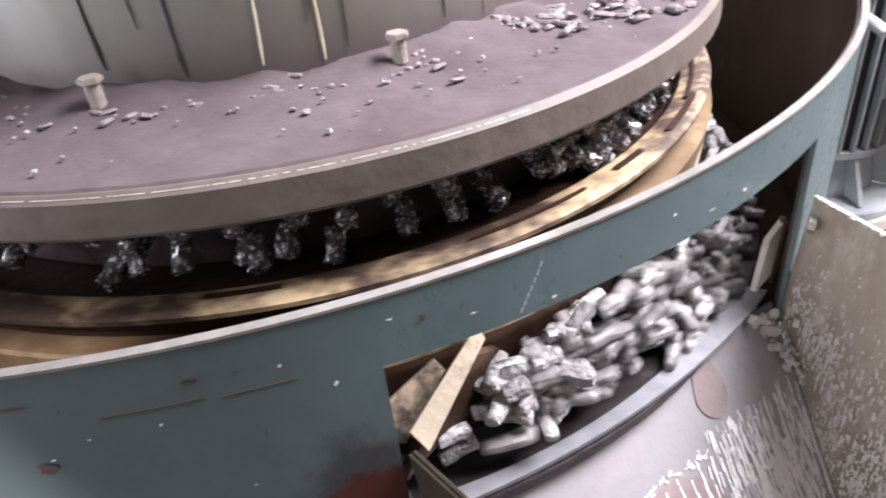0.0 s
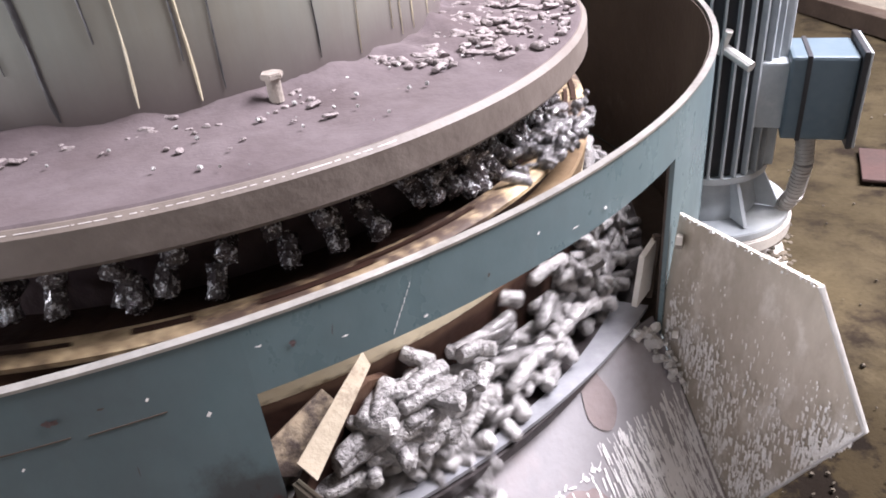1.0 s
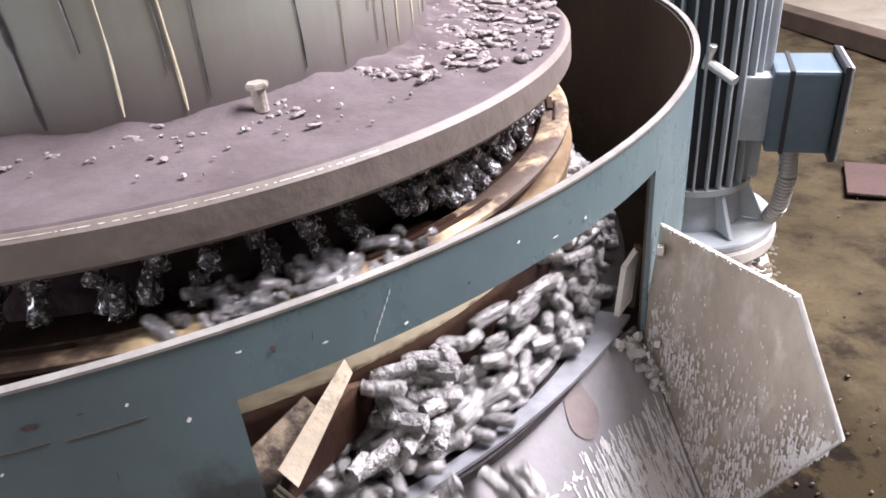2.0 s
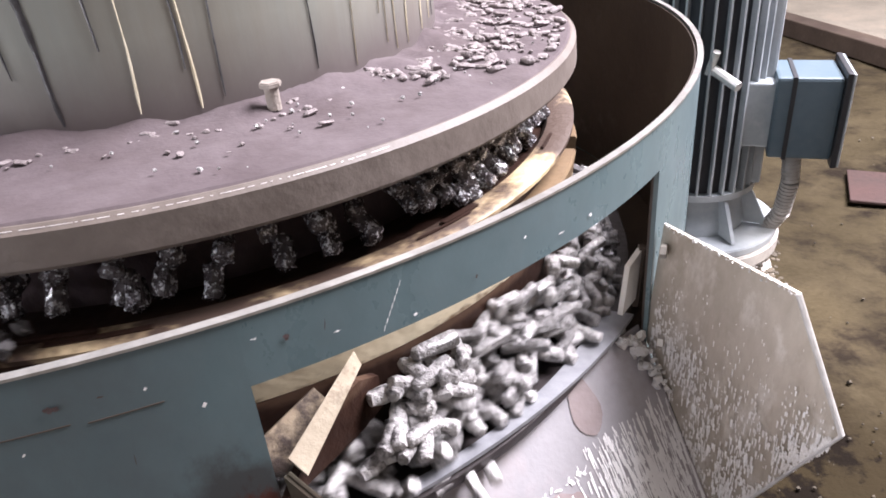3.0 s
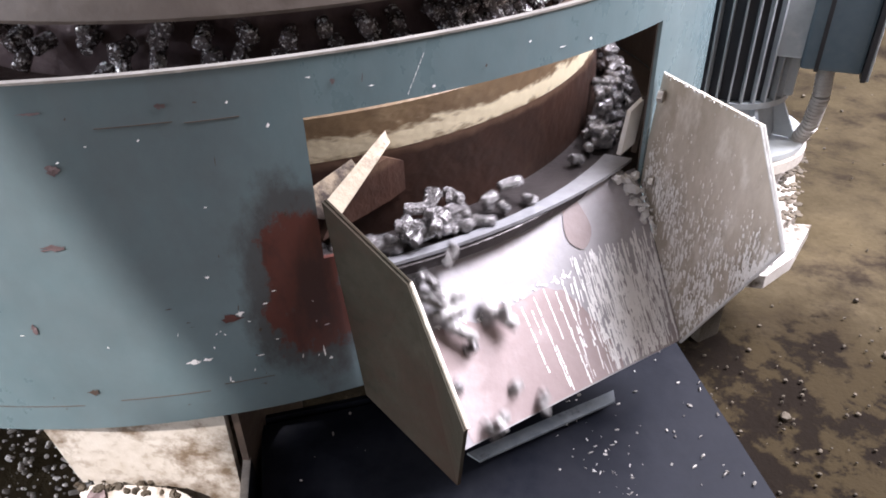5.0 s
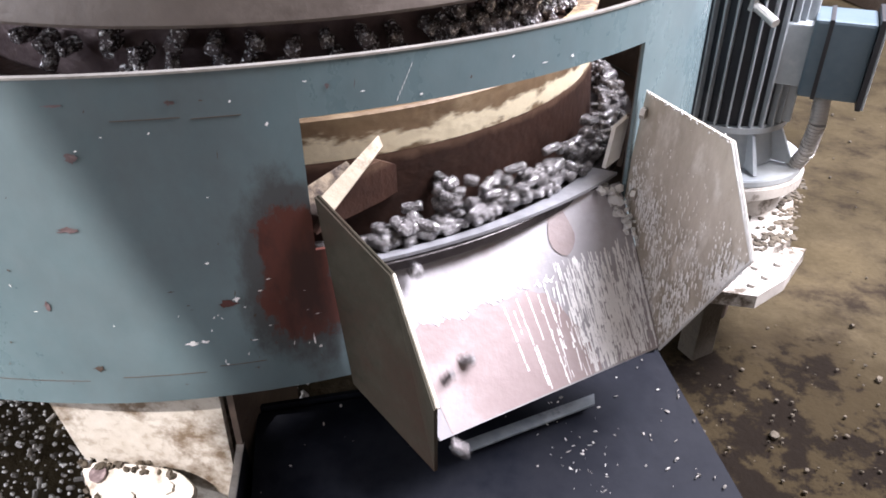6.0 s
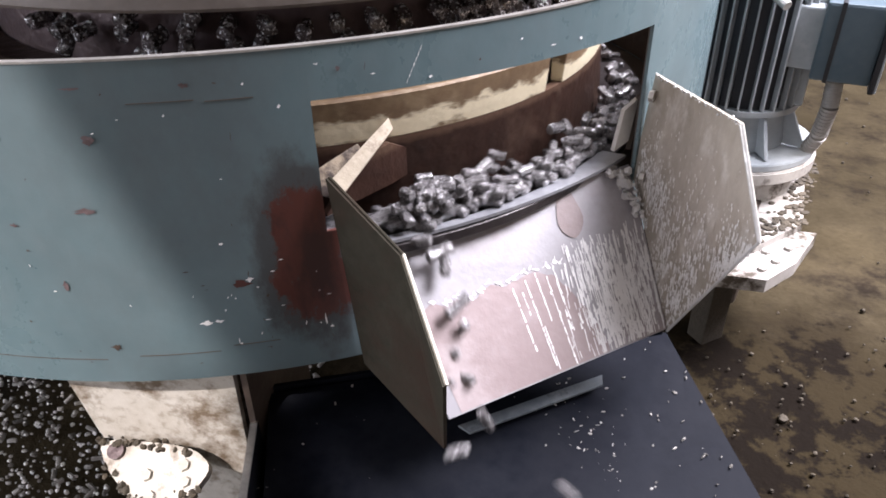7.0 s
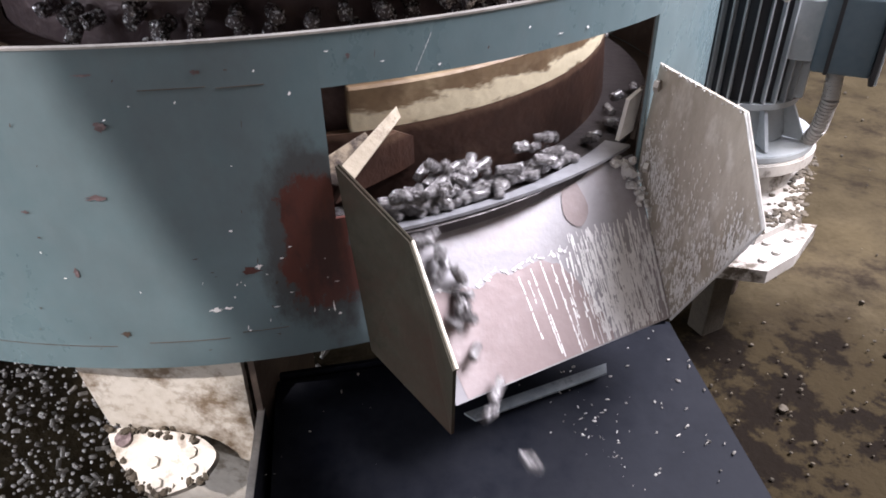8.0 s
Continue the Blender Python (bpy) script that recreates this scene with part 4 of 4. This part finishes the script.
    part("column", box((0.19, 0.16, 0.36), Matrix.Translation(P(-0.335, 0.48, 0.18))), M_LEG, lg)


leg()


# ---- bin under the chute ----
STRIP = ((0.04, 0.399, 0.402), (0.225, 0.504, 0.402), (0.224, 0.485, 0.402), (0.055, 0.388, 0.402))


def collecting_bin():
    b = empty("collecting_bin", Matrix.Translation((0.05, 0.40, 0)), "dark navy painted steel bin below the chute", "bin")
    o = Vector((0.05, 0.40, 0))
    bl, br, fr, fl = Vector((-0.226, 0.448, 0)), Vector((0.322, 0.612, 0)), Vector((0.44, 0.16, 0)), Vector((-0.135, 0.02, 0))
    zt, zb = 0.40, 0.06
    up = lambda p, z: p + Vector((0, 0, z)) - o
    for nm, p, q, push in (("back_wall", bl, br, (0, 1, 0)), ("side_wall", br, fr, (1, 0.2, 0)), ("front_wall", fr, fl, (0, -1, 0)), ("side_wall", fl, bl, (-1, 0, 0))):
        part(nm, sheet([up(p, zb), up(q, zb), up(q, 0.338 if p is br else zt), up(p, 0.394 if p is br else zt)], 0.006, push), M_BIN, b)
        if nm == "side_wall" and p is fl:
            part("rim_edge", sheet([up(p, zt + 0.001), up(q, zt + 0.001), up(q, zt + 0.004), up(p, zt + 0.004)], 0.009, push), M_PAINT_EDGE, b, "bare grey rim")
    part("bottom", sheet([up(bl, zb - 0.004), up(br, zb - 0.004), up(fr, zb - 0.004), up(fl, zb - 0.004)], 0.006, (0, 0, -1)), M_BIN, b)
    # slanted plates inside
    part("slope_plate", sheet([up(bl, 0.395) + Vector((0.01, -0.004, 0)), up(br, 0.397) + Vector((0.005, -0.006, 0)), up(fr, 0.345) + Vector((0.007, 0.01, 0)), up(fl, 0.31) + Vector((0.01, 0.01, 0))], 0.005, (0, 0.6, -0.8)), M_BIN, b)
    part("stiffener", box((0.36, 0.012, 0.02), Matrix.Translation(Vector((0.02, 0.255, 0.360)) - o) @ pose(0, 0, 0, 0, 0, 17)), M_BIN, b)
    # flange strip on the back rim, added for the chute's back plate
    part("label_strip", sheet([Vector(p) - o for p in STRIP], 0.003, (0, 0, 1)), M_STRIP, b, "pale blue-grey strip")
    rng = random.Random(5)
    items = []
    for k in range(330):
        s, t = rng.random(), rng.random()
        p = up(bl, 0.395).lerp(up(br, 0.395), s).lerp(up(fl, 0.31).lerp(up(fr, 0.345), s), t) + Vector((0, -0.003, 0.004))
        if rng.random() < 0.4:
            p = up(bl, 0.395).lerp(up(br, 0.395), 0.72 + rng.gauss(0, 0.06)).lerp(up(fl, 0.31).lerp(up(fr, 0.345), 0.72), min(1, max(0, rng.gauss(0.5, 0.2)))) + Vector((0, -0.003, 0.004))
        vs, fs = lump_shape(rng.uniform(0.0005, 0.0021), rng)
        items.append((vs, fs, Matrix.Translation(p) @ pose(0, 0, 0, rng.uniform(0, 360), 0, rng.uniform(0, 360)) @ Matrix.Diagonal((rng.uniform(0.6, 2.2), 1, 0.6, 1))))
    tagged(heap("bin_grit", items, M_GRIT, b), kind="stuff")


collecting_bin()


# ---- motor on its gearbox ----
def motor():
    mx, my = 0.612, 1.392
    mo = empty("gear_motor", Matrix.Translation((mx, my, 0)), "blue-grey upright finned electric motor with dusty flange", "motor")
    z0, z1 = 0.475, 0.95
    part("body", cyl(0.109, z1 - z0, Matrix.Translation((0, 0, (z0 + z1) / 2)), 48), M_MOTOR_SHADE, mo, "motor core, blackened as shade between the fins", smooth=True)
    n = 30
    fin_me = None
    for i in range(n):
        a = 360 / n * i
        if -40 < ((a + 180) % 360) - 180 < -4:
            continue  # the terminal box's pad takes this side
        if fin_me is None:
            ob = part("fin", box((0.018, 0.0044, z1 - z0), Matrix.Translation((0.114, 0, (z0 + z1) / 2)), 0.0008), M_FIN, mo)
            fin_me = ob.data
        else:
            ob = new("fin", fin_me)
            ob.parent = mo
        ob.matrix_local = pose(0, 0, 0, 0, 0, a)
    part("pad", box((0.05, 0.085, z1 - z0), Matrix.Translation((0.104 * math.cos(radians(-22)), 0.104 * math.sin(radians(-22)), (z0 + z1) / 2)) @ pose(0, 0, 0, 0, 0, -22), 0.006), M_FIN, mo, "smooth side pad")
    part("end_bell", revolve([(0.02, z0 - 0.10), (0.11, z0 - 0.10), (0.112, z0 - 0.085), (0.098, z0 - 0.02), (0.123, z0 - 0.014), (0.123, z0 - 0.001), (0.02, z0 - 0.001)], n=64), M_FIN, mo, "blue-grey end bell", smooth=True)
    for a in range(-170, 180, 45):
        part("rib", sheet([polar(0.10, a, z0 - 0.018), polar(0.118, a, z0 - 0.018), polar(0.160, a, z0 - 0.096), polar(0.10, a, z0 - 0.096)], 0.008), M_FIN, mo)
    part("flange", cyl(0.178, 0.016, Matrix.Translation((0, 0, z0 - 0.108)), 64, bevel=0.002), M_FIN, mo, "round mounting flange", smooth=True)
    part("gearbox_flange", cyl(0.184, 0.03, Matrix.Translation((0, 0, z0 - 0.132)), 64, bevel=0.003), M_BASE, mo, "pale dusty gearbox flange", smooth=True)
    part("gearbox_neck", cyl(0.15, 0.07, Matrix.Translation((0, 0, z0 - 0.18)), 48), M_BASE, mo, smooth=True)
    # dark steel colour here paints the shade below the top plate
    g = part("gearbox", box((0.32, 0.30, 0.26), Matrix.Translation((-0.06, 0.0, 0.145)) @ pose(0, 0, 0, 0, 0, -24), 0.012), M_INNER, mo, "gearbox base, painted dark for shade under the plate")
    # lifting eye
    e = bmesh.new()
    add_rod(e, (-0.030, -0.105, 0.728), (-0.002, -0.160, 0.706), 0.0095, 10)
    add_rod(e, (-0.034, -0.100, 0.718), (-0.030, -0.118, 0.762), 0.0075, 8)
    part("lifting_lug", e, M_EDGE, mo, "pale lug on the motor side", smooth=True)
    # terminal box
    bx, by = 0.155, -0.100
    t = part("terminal_box", box((0.11, 0.13, 0.155), Matrix.Translation((bx, by, 0.632)) @ pose(0, 0, 0, 0, 0, -22), 0.006), M_BOX, mo, "blue terminal box")
    m2 = Matrix.Translation((bx, by, 0.632)) @ pose(0, 0, 0, 0, 0, -22)
    part("gasket", box((0.008, 0.134, 0.159), m2 @ Matrix.Translation((-0.025, 0, 0)), 0.001), M_BLACK, t)
    part("lid", box((0.010, 0.150, 0.178), m2 @ Matrix.Translation((0.0605, 0, 0)), 0.002), M_BLACK, t, "black-edged lid")
    part("lid_face", box((0.004, 0.146, 0.174), m2 @ Matrix.Translation((0.068, 0, 0)), 0.001), M_FIN, t)
    part("neck", box((0.06, 0.10, 0.125), m2 @ Matrix.Translation((-0.08, 0, 0)), 0.004), M_FIN, t)
    # corrugated conduit
    c = bmesh.new()
    pts = [m2 @ Vector((-0.005, -0.02, -0.075)), m2 @ Vector((0.0, -0.03, -0.14)), m2 @ Vector((-0.005, -0.02, -0.21)), m2 @ Vector((-0.03, 0.03, -0.29)), m2 @ Vector((-0.07, 0.12, -0.36)), m2 @ Vector((-0.10, 0.22, -0.43)), m2 @ Vector((-0.12, 0.30, -0.57))]
    pts = [p for p in pts]
    for a, b in zip(pts, pts[1:]):
        steps = 9
        for k in range(steps):
            add_rod(c, a.lerp(b, k / steps), a.lerp(b, (k + 0.55) / steps), 0.0175, 12)
            add_rod(c, a.lerp(b, (k + 0.5) / steps), a.lerp(b, (k + 1.05) / steps), 0.0155, 12)
    part("conduit", c, M_CONDUIT, mo, "grey corrugated cable conduit", smooth=True)


motor()


# ---- base bracket, mat and spills ----
M_SLAB = mat("pale_concrete", (0.10, 0.088, 0.07), (0.16, 0.142, 0.115), 0.85, 0, 4, 60, 0.3, (0.16, 0.13, 0.10), 0.6, 4, 0.1)
BEAM = (2.42, 3.70, -82.0)
def ground_things():
    br = empty("base_frame", Matrix.Translation((0.66, 1.15, 0)), "pale dusty steel base frame with bolted lug", "machine base")
    o = Vector((0.66, 1.15, 0))
    part("top_plate", sheet([Vector(p) - o for p in ((0.42, 1.05, 0.268), (0.60, 1.06, 0.268), (0.725, 1.16, 0.268), (0.805, 1.40, 0.268), (0.66, 1.58, 0.268), (0.40, 1.40, 0.268))], 0.022, (0, 0, -1)), M_BASE, br)
    # foot is coloured dark as well, as shade under the plate
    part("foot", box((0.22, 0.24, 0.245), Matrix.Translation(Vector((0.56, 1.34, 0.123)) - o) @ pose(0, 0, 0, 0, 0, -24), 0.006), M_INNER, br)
    lug = part("lug", sheet([Vector(p) - o for p in ((0.50, 0.98, 0.25), (0.60, 0.965, 0.25), (0.675, 1.03, 0.25), (0.755, 1.15, 0.25), (0.68, 1.16, 0.25), (0.58, 1.09, 0.25))], 0.03, (0, 0, -1)), M_BASE, br, "pale lug with bolt holes")
    for x, y in ((0.60, 1.00), (0.635, 1.03), (0.675, 1.08), (0.625, 1.065)):
        part("lug_bolt", cyl(0.009, 0.006, Matrix.Translation(Vector((x, y, 0.2535)) - o), 6), M_BASE, lug)
    # post in dark soil colour, holding the shade under the lug
    part("lug_post", box((0.06, 0.05, 0.22), Matrix.Translation(Vector((0.55, 1.09, 0.11)) - o) @ pose(0, 0, 0, 0, 0, 30), 0.004), M_CLOD, br)
    bm = box((0.30, 0.26, 0.012), Matrix.Translation((1.62, 2.08, 0.014)) @ pose(0, 0, 0, 0, 0, -28), 0.004)
    tagged(part("rubber_mat", bm, M_REDMAT), "worn red mat lying on the floor", "mat")
    tagged(part("floor_beam", box((2.6, 0.12, 0.10), Matrix.Translation((BEAM[0], BEAM[1], 0.055)) @ pose(0, 0, 0, 0, 0, BEAM[2]), 0.006), M_INNER), "dark steel beam lying on the floor", "beam")
    tagged(part("floor_slab", box((3.4, 1.6, 0.05), Matrix.Translation((BEAM[0] + 0.95, BEAM[1] + 0.1, 0.022)) @ pose(0, 0, 0, 0, 0, BEAM[2]), 0.008), M_SLAB), "pale dusty concrete slab", "slab", kind="structure")
    rng = random.Random(9)
    items = []
    for k in range(2300):
        x, y = rng.uniform(-1.35, -0.30), rng.uniform(-0.15, 1.3)
        if rng.random() < 0.5:
            vs, fs = lump_shape(rng.uniform(0.0015, 0.0055), rng)
            m = Matrix.Translation((x, y, 0.006 + rng.uniform(0, 0.012))) @ pose(0, 0, 0, rng.uniform(0, 360), 0, 0)
        else:
            vs, fs = pellet_shape(0.0046, rng.uniform(0.008, 0.024), rng, 6)
            m = Matrix.Translation((x, y, 0.012 + rng.uniform(0, 0.012))) @ pose(0, 0, 0, 0, rng.uniform(70, 110), rng.uniform(0, 360))
        items.append((vs, fs, m))
    # pale flecks; their number also stands in for sun dapple on the grit
    pale = []
    for k in range(4500):
        x, y = rng.uniform(-1.3, -0.32), rng.uniform(-0.15, 1.2)
        vs, fs = lump_shape(rng.uniform(0.001, 0.0048), rng)
        pale.append((vs, fs, Matrix.Translation((x, y, rng.uniform(0.012, 0.03))) @ pose(0, 0, 0, rng.uniform(0, 360), 0, 0)))
    tagged(heap("pale_spill", pale, M_CRUMB), "pale flecks among the spilled pellets", "debris", kind="stuff")
    tagged(heap("spilled_pellets", items, M_GRIT), "dark spilled pellets and grit on the floor", "debris", kind="stuff")
    items = []
    for k in range(240):
        x, y = rng.uniform(0.40, 2.2), rng.uniform(0.1, 2.6)
        if rng.random() < 0.5:
            x, y = 0.72 + rng.gauss(0, 0.14), 0.80 + rng.gauss(0, 0.22)
        vs, fs = lump_shape(rng.uniform(0.001, 0.005) if rng.random() < 0.93 else rng.uniform(0.006, 0.011), rng)
        items.append((vs, fs, Matrix.Translation((x, y, 0.006 + 0.012 * noise.noise(Vector((x, y, 0)) * 2.2))) @ pose(0, 0, 0, rng.uniform(0, 360), 0, 0)))
    soil = []
    for k in range(420):
        u_ = rng.random()
        edge = [Vector(p) for p in ((0.42, 1.05, 0.27), (0.60, 1.06, 0.27), (0.735, 1.16, 0.27), (0.845, 1.425, 0.27), (0.66, 1.58, 0.27))]
        j = rng.randrange(4)
        p = edge[j].lerp(edge[j + 1], u_) + Vector((-0.5 * abs(rng.gauss(0, 0.05)), abs(rng.gauss(0, 0.03)), 0.0))
        vs, fs = lump_shape(rng.uniform(0.002, 0.0085), rng)
        soil.append((vs, fs, Matrix.Translation(p) @ Matrix.Diagonal((1, 1, 0.5, 1)) @ pose(0, 0, 0, 0, 0, rng.uniform(0, 360))))
    tagged(heap("caked_soil", soil, M_CLOD), "dark soil caked on the base frame", "soil", kind="stuff")
    tagged(heap("floor_grit", items, M_CLOD), "scattered crumbs on the earth floor", "debris", kind="stuff")


ground_things()

# ---- pellets that ride the tray and leave by the chute ----
def load(a):
    """How full the tray is at its own angle a: well filled first, thinner later."""
    return 1.3 if a < 92 else 0.36 if a < 132 else 0.0 if a < 158 else 0.8 if a < 236 else 0.35 if a < 258 else 0.0


def bed():
    rng = random.Random(31)
    items = []
    for k in range(1500):
        a = rng.uniform(-46, 290)
        full = load(a)
        if rng.random() > 0.07 + (1.0 if a > 92 else 0.60) * full:
            continue
        late = a > 92
        r = 0.507 + 0.044 * rng.random() ** (0.7 + 0.6 * full) if not late else rng.triangular(0.514, 0.553, 0.545)
        ln = rng.uniform(0.010, 0.030) if late else rng.uniform(0.022, 0.056)
        z = Z_TRAY + 0.008 + rng.uniform(0, 0.004 + (0.024 if late else 0.034) * full) * (1 - (r - 0.507) / 0.05)
        vs, fs = pellet_shape((0.0066 if late else 0.0070) * rng.uniform(0.8, 1.12), ln, rng, 8)
        items.append((vs, fs, Matrix.Translation(polar(r, a, z)) @ pose(0, 0, 0, rng.uniform(-15, 15), rng.uniform(68, 112), rng.uniform(0, 360)), late))
    base = heap("pellet_bed", [i[:3] for i in items if not i[3]], M_PELLET)
    tagged(base, "layer of pale grey pellets riding on the tray", "pellets", kind="stuff")
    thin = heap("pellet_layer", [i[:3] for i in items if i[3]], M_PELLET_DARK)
    tagged(thin, "thin layer of dark glossy broken pellets on the tray", "pellets", kind="stuff")
    base.location = thin.location = (CX, CY, 0)
    return base, thin


pellet_bed = bed()
FLOW = []


def flow():
    """Loose pellets: each rides the tray, is turned out by the scraper, slides down the chute and drops into the bin."""
    rng = random.Random(77)
    meshes = {False: [], True: []}
    for k in range(28):
        late = k % 2 == 1
        vs, fs = pellet_shape((0.0072 if late else 0.0074) * rng.uniform(0.85, 1.1), rng.uniform(0.012, 0.034) if late else rng.uniform(0.020, 0.048), rng, 9)
        me = bpy.data.meshes.new("pellet")
        me.from_pydata(vs, [], fs)
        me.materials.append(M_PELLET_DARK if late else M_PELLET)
        for p in me.polygons:
            p.use_smooth = True
        me.set_sharp_from_angle(angle=radians(46))
        meshes[late].append(me)
    count = 430
    for i in range(-70, count):
        first = i < 0  # more of them lie before the scraper as the clip begins
        a_try = rng.uniform(-70, -44) if first else -68.0 + (i + 0.5) / count * (8.0 * -SPIN + 72.0)
        if rng.random() > 0.12 + (1.1 if a_try < 92 else 1.0) * load(a_try):
            continue
        late = a_try > 92
        ob = new("pellet", rng.choice(meshes[late]))
        tagged(ob, "dark glossy broken pellet moving with the tray" if late else "broken grey pressed pellet moving with the tray", "pellet", "pellets on the tray")
        turn = (rng.uniform(-20, 20), rng.uniform(75, 105), 0.0)
        a0 = a_try if first else -68.0 + (i + rng.random()) / count * (8.0 * -SPIN + 72.0)
        turn = (turn[0], turn[1], a0 + 90 + rng.gauss(0, 38))  # most lie along the turn
        full = load(a0)
        r = rng.uniform(0.507, 0.545) if not late else rng.uniform(0.516, 0.551)
        layer = (0.012 if late else 0.014) + (0.006 + (0.040 if late else 0.042) * full) * (1 - (r - 0.507) / 0.045) + rng.uniform(0, 0.012)
        stop = -56.5 - 6.0 * (r - 0.508) / 0.04 + rng.uniform(-1.5, 7.0)   # where the heap before the scraper holds it
        if first:
            stop -= rng.uniform(0.0, 7.0)
            r = rng.uniform(0.512, 0.552)
        s = rng.uniform(0.10, 0.30) if rng.random() < 0.85 else rng.uniform(0.1, 0.42)
        if late:
            s = rng.uniform(0.05, 0.17)
        hold, tumble = rng.uniform(0.5, 1.5) if first else rng.uniform(0.25, 0.8), (rng.uniform(-60, 60), rng.uniform(-60, 60), rng.uniform(-50, 50))
        lip = Vector((-0.040, 0.424, 0.674)).lerp(Vector((0.243, 0.632, 0.670)), s)
        foot = Vector((0.036, 0.334, 0.497)).lerp(Vector((0.302, 0.522, 0.487)), s * 0.9)
        rest = Vector((rng.uniform(-0.02, 0.30), rng.uniform(0.10, 0.20), rng.uniform(0.348, 0.365)))
        FLOW.append((ob, r, layer, turn, a0, stop, lip, foot, rest, hold, tumble))


def flow_rows(r, layer, turn, a0, stop, lip, foot, rest, hold, tumble):
    t_stop = (stop - a0) / SPIN
    rows = []

    def row(t, p, k, extra=0.0):
        rows.append((t, Matrix.Translation(p) @ pose(0, 0, 0, turn[0] + tumble[0] * k, turn[1] + tumble[1] * k, turn[2] + tumble[2] * k + extra)))

    def on_tray(t):
        return world_polar(r, a0 + SPIN * t, Z_TRAY + layer)

    heap_at = world_polar(min(0.552, r + 0.015), stop - 2.0, Z_TRAY + layer + 0.010)
    stations = [(t_stop, world_polar(r, stop, Z_TRAY + layer), 0.0), (t_stop + hold, heap_at, 0.5), (t_stop + hold + 0.22, lip, 0.9),
                (t_stop + hold + 0.42, lip.lerp(foot, 0.5), 1.4), (t_stop + hold + 0.56, foot, 1.8), (t_stop + hold + 0.68, foot.lerp(rest, 0.6) + Vector((0.005, -0.02, 0.06)), 2.3), (t_stop + hold + 0.78, rest, 2.7)]
    t = 0.0
    while t < min(8.0, t_stop) - 0.05:
        row(t, on_tray(t), 0.0, SPIN * t)
        t += 0.5
    spun = SPIN * max(0.0, t_stop)
    if t_stop >= 8.0:
        row(8.0, on_tray(8.0), 0.0, SPIN * 8.0)
        return rows
    pts = stations
    if t_stop < 0:  # already on its way when the clip begins
        for (ta, pa, ka), (tb, pb, kb) in zip(stations, stations[1:]):
            if ta <= 0 < tb:
                f = -ta / (tb - ta)
                row(0.0, pa.lerp(pb, f), ka + (kb - ka) * f, spun)
        pts = [s for s in stations if s[0] > 0.01]
        if not rows:
            row(0.0, rest, 2.7, spun)
    for k, (ts, p, q) in enumerate(pts):
        if ts >= 8.0:
            ta, pa, ka = pts[k - 1] if k else (0.0, rows[-1][1].translation, 0.0)
            f = (8.0 - ta) / (ts - ta)
            row(8.0, pa.lerp(p, f), ka + (q - ka) * f, spun)
            return rows
        row(ts, p, q, spun)
    row(8.0, rest, 2.7, spun)
    return rows


flow()


def motions():
    spin_rows = [(t, pose(0, 0, 0, 0, 0, SPIN * t)) for t in range(9)]
    walk(turntable, spin_rows)
    for layer in pellet_bed:
        walk(layer, [(t, pose(CX, CY, 0, 0, 0, SPIN * t)) for t in range(9)])
    for ob, *way in FLOW:
        walk(ob, flow_rows(*way))


motions()
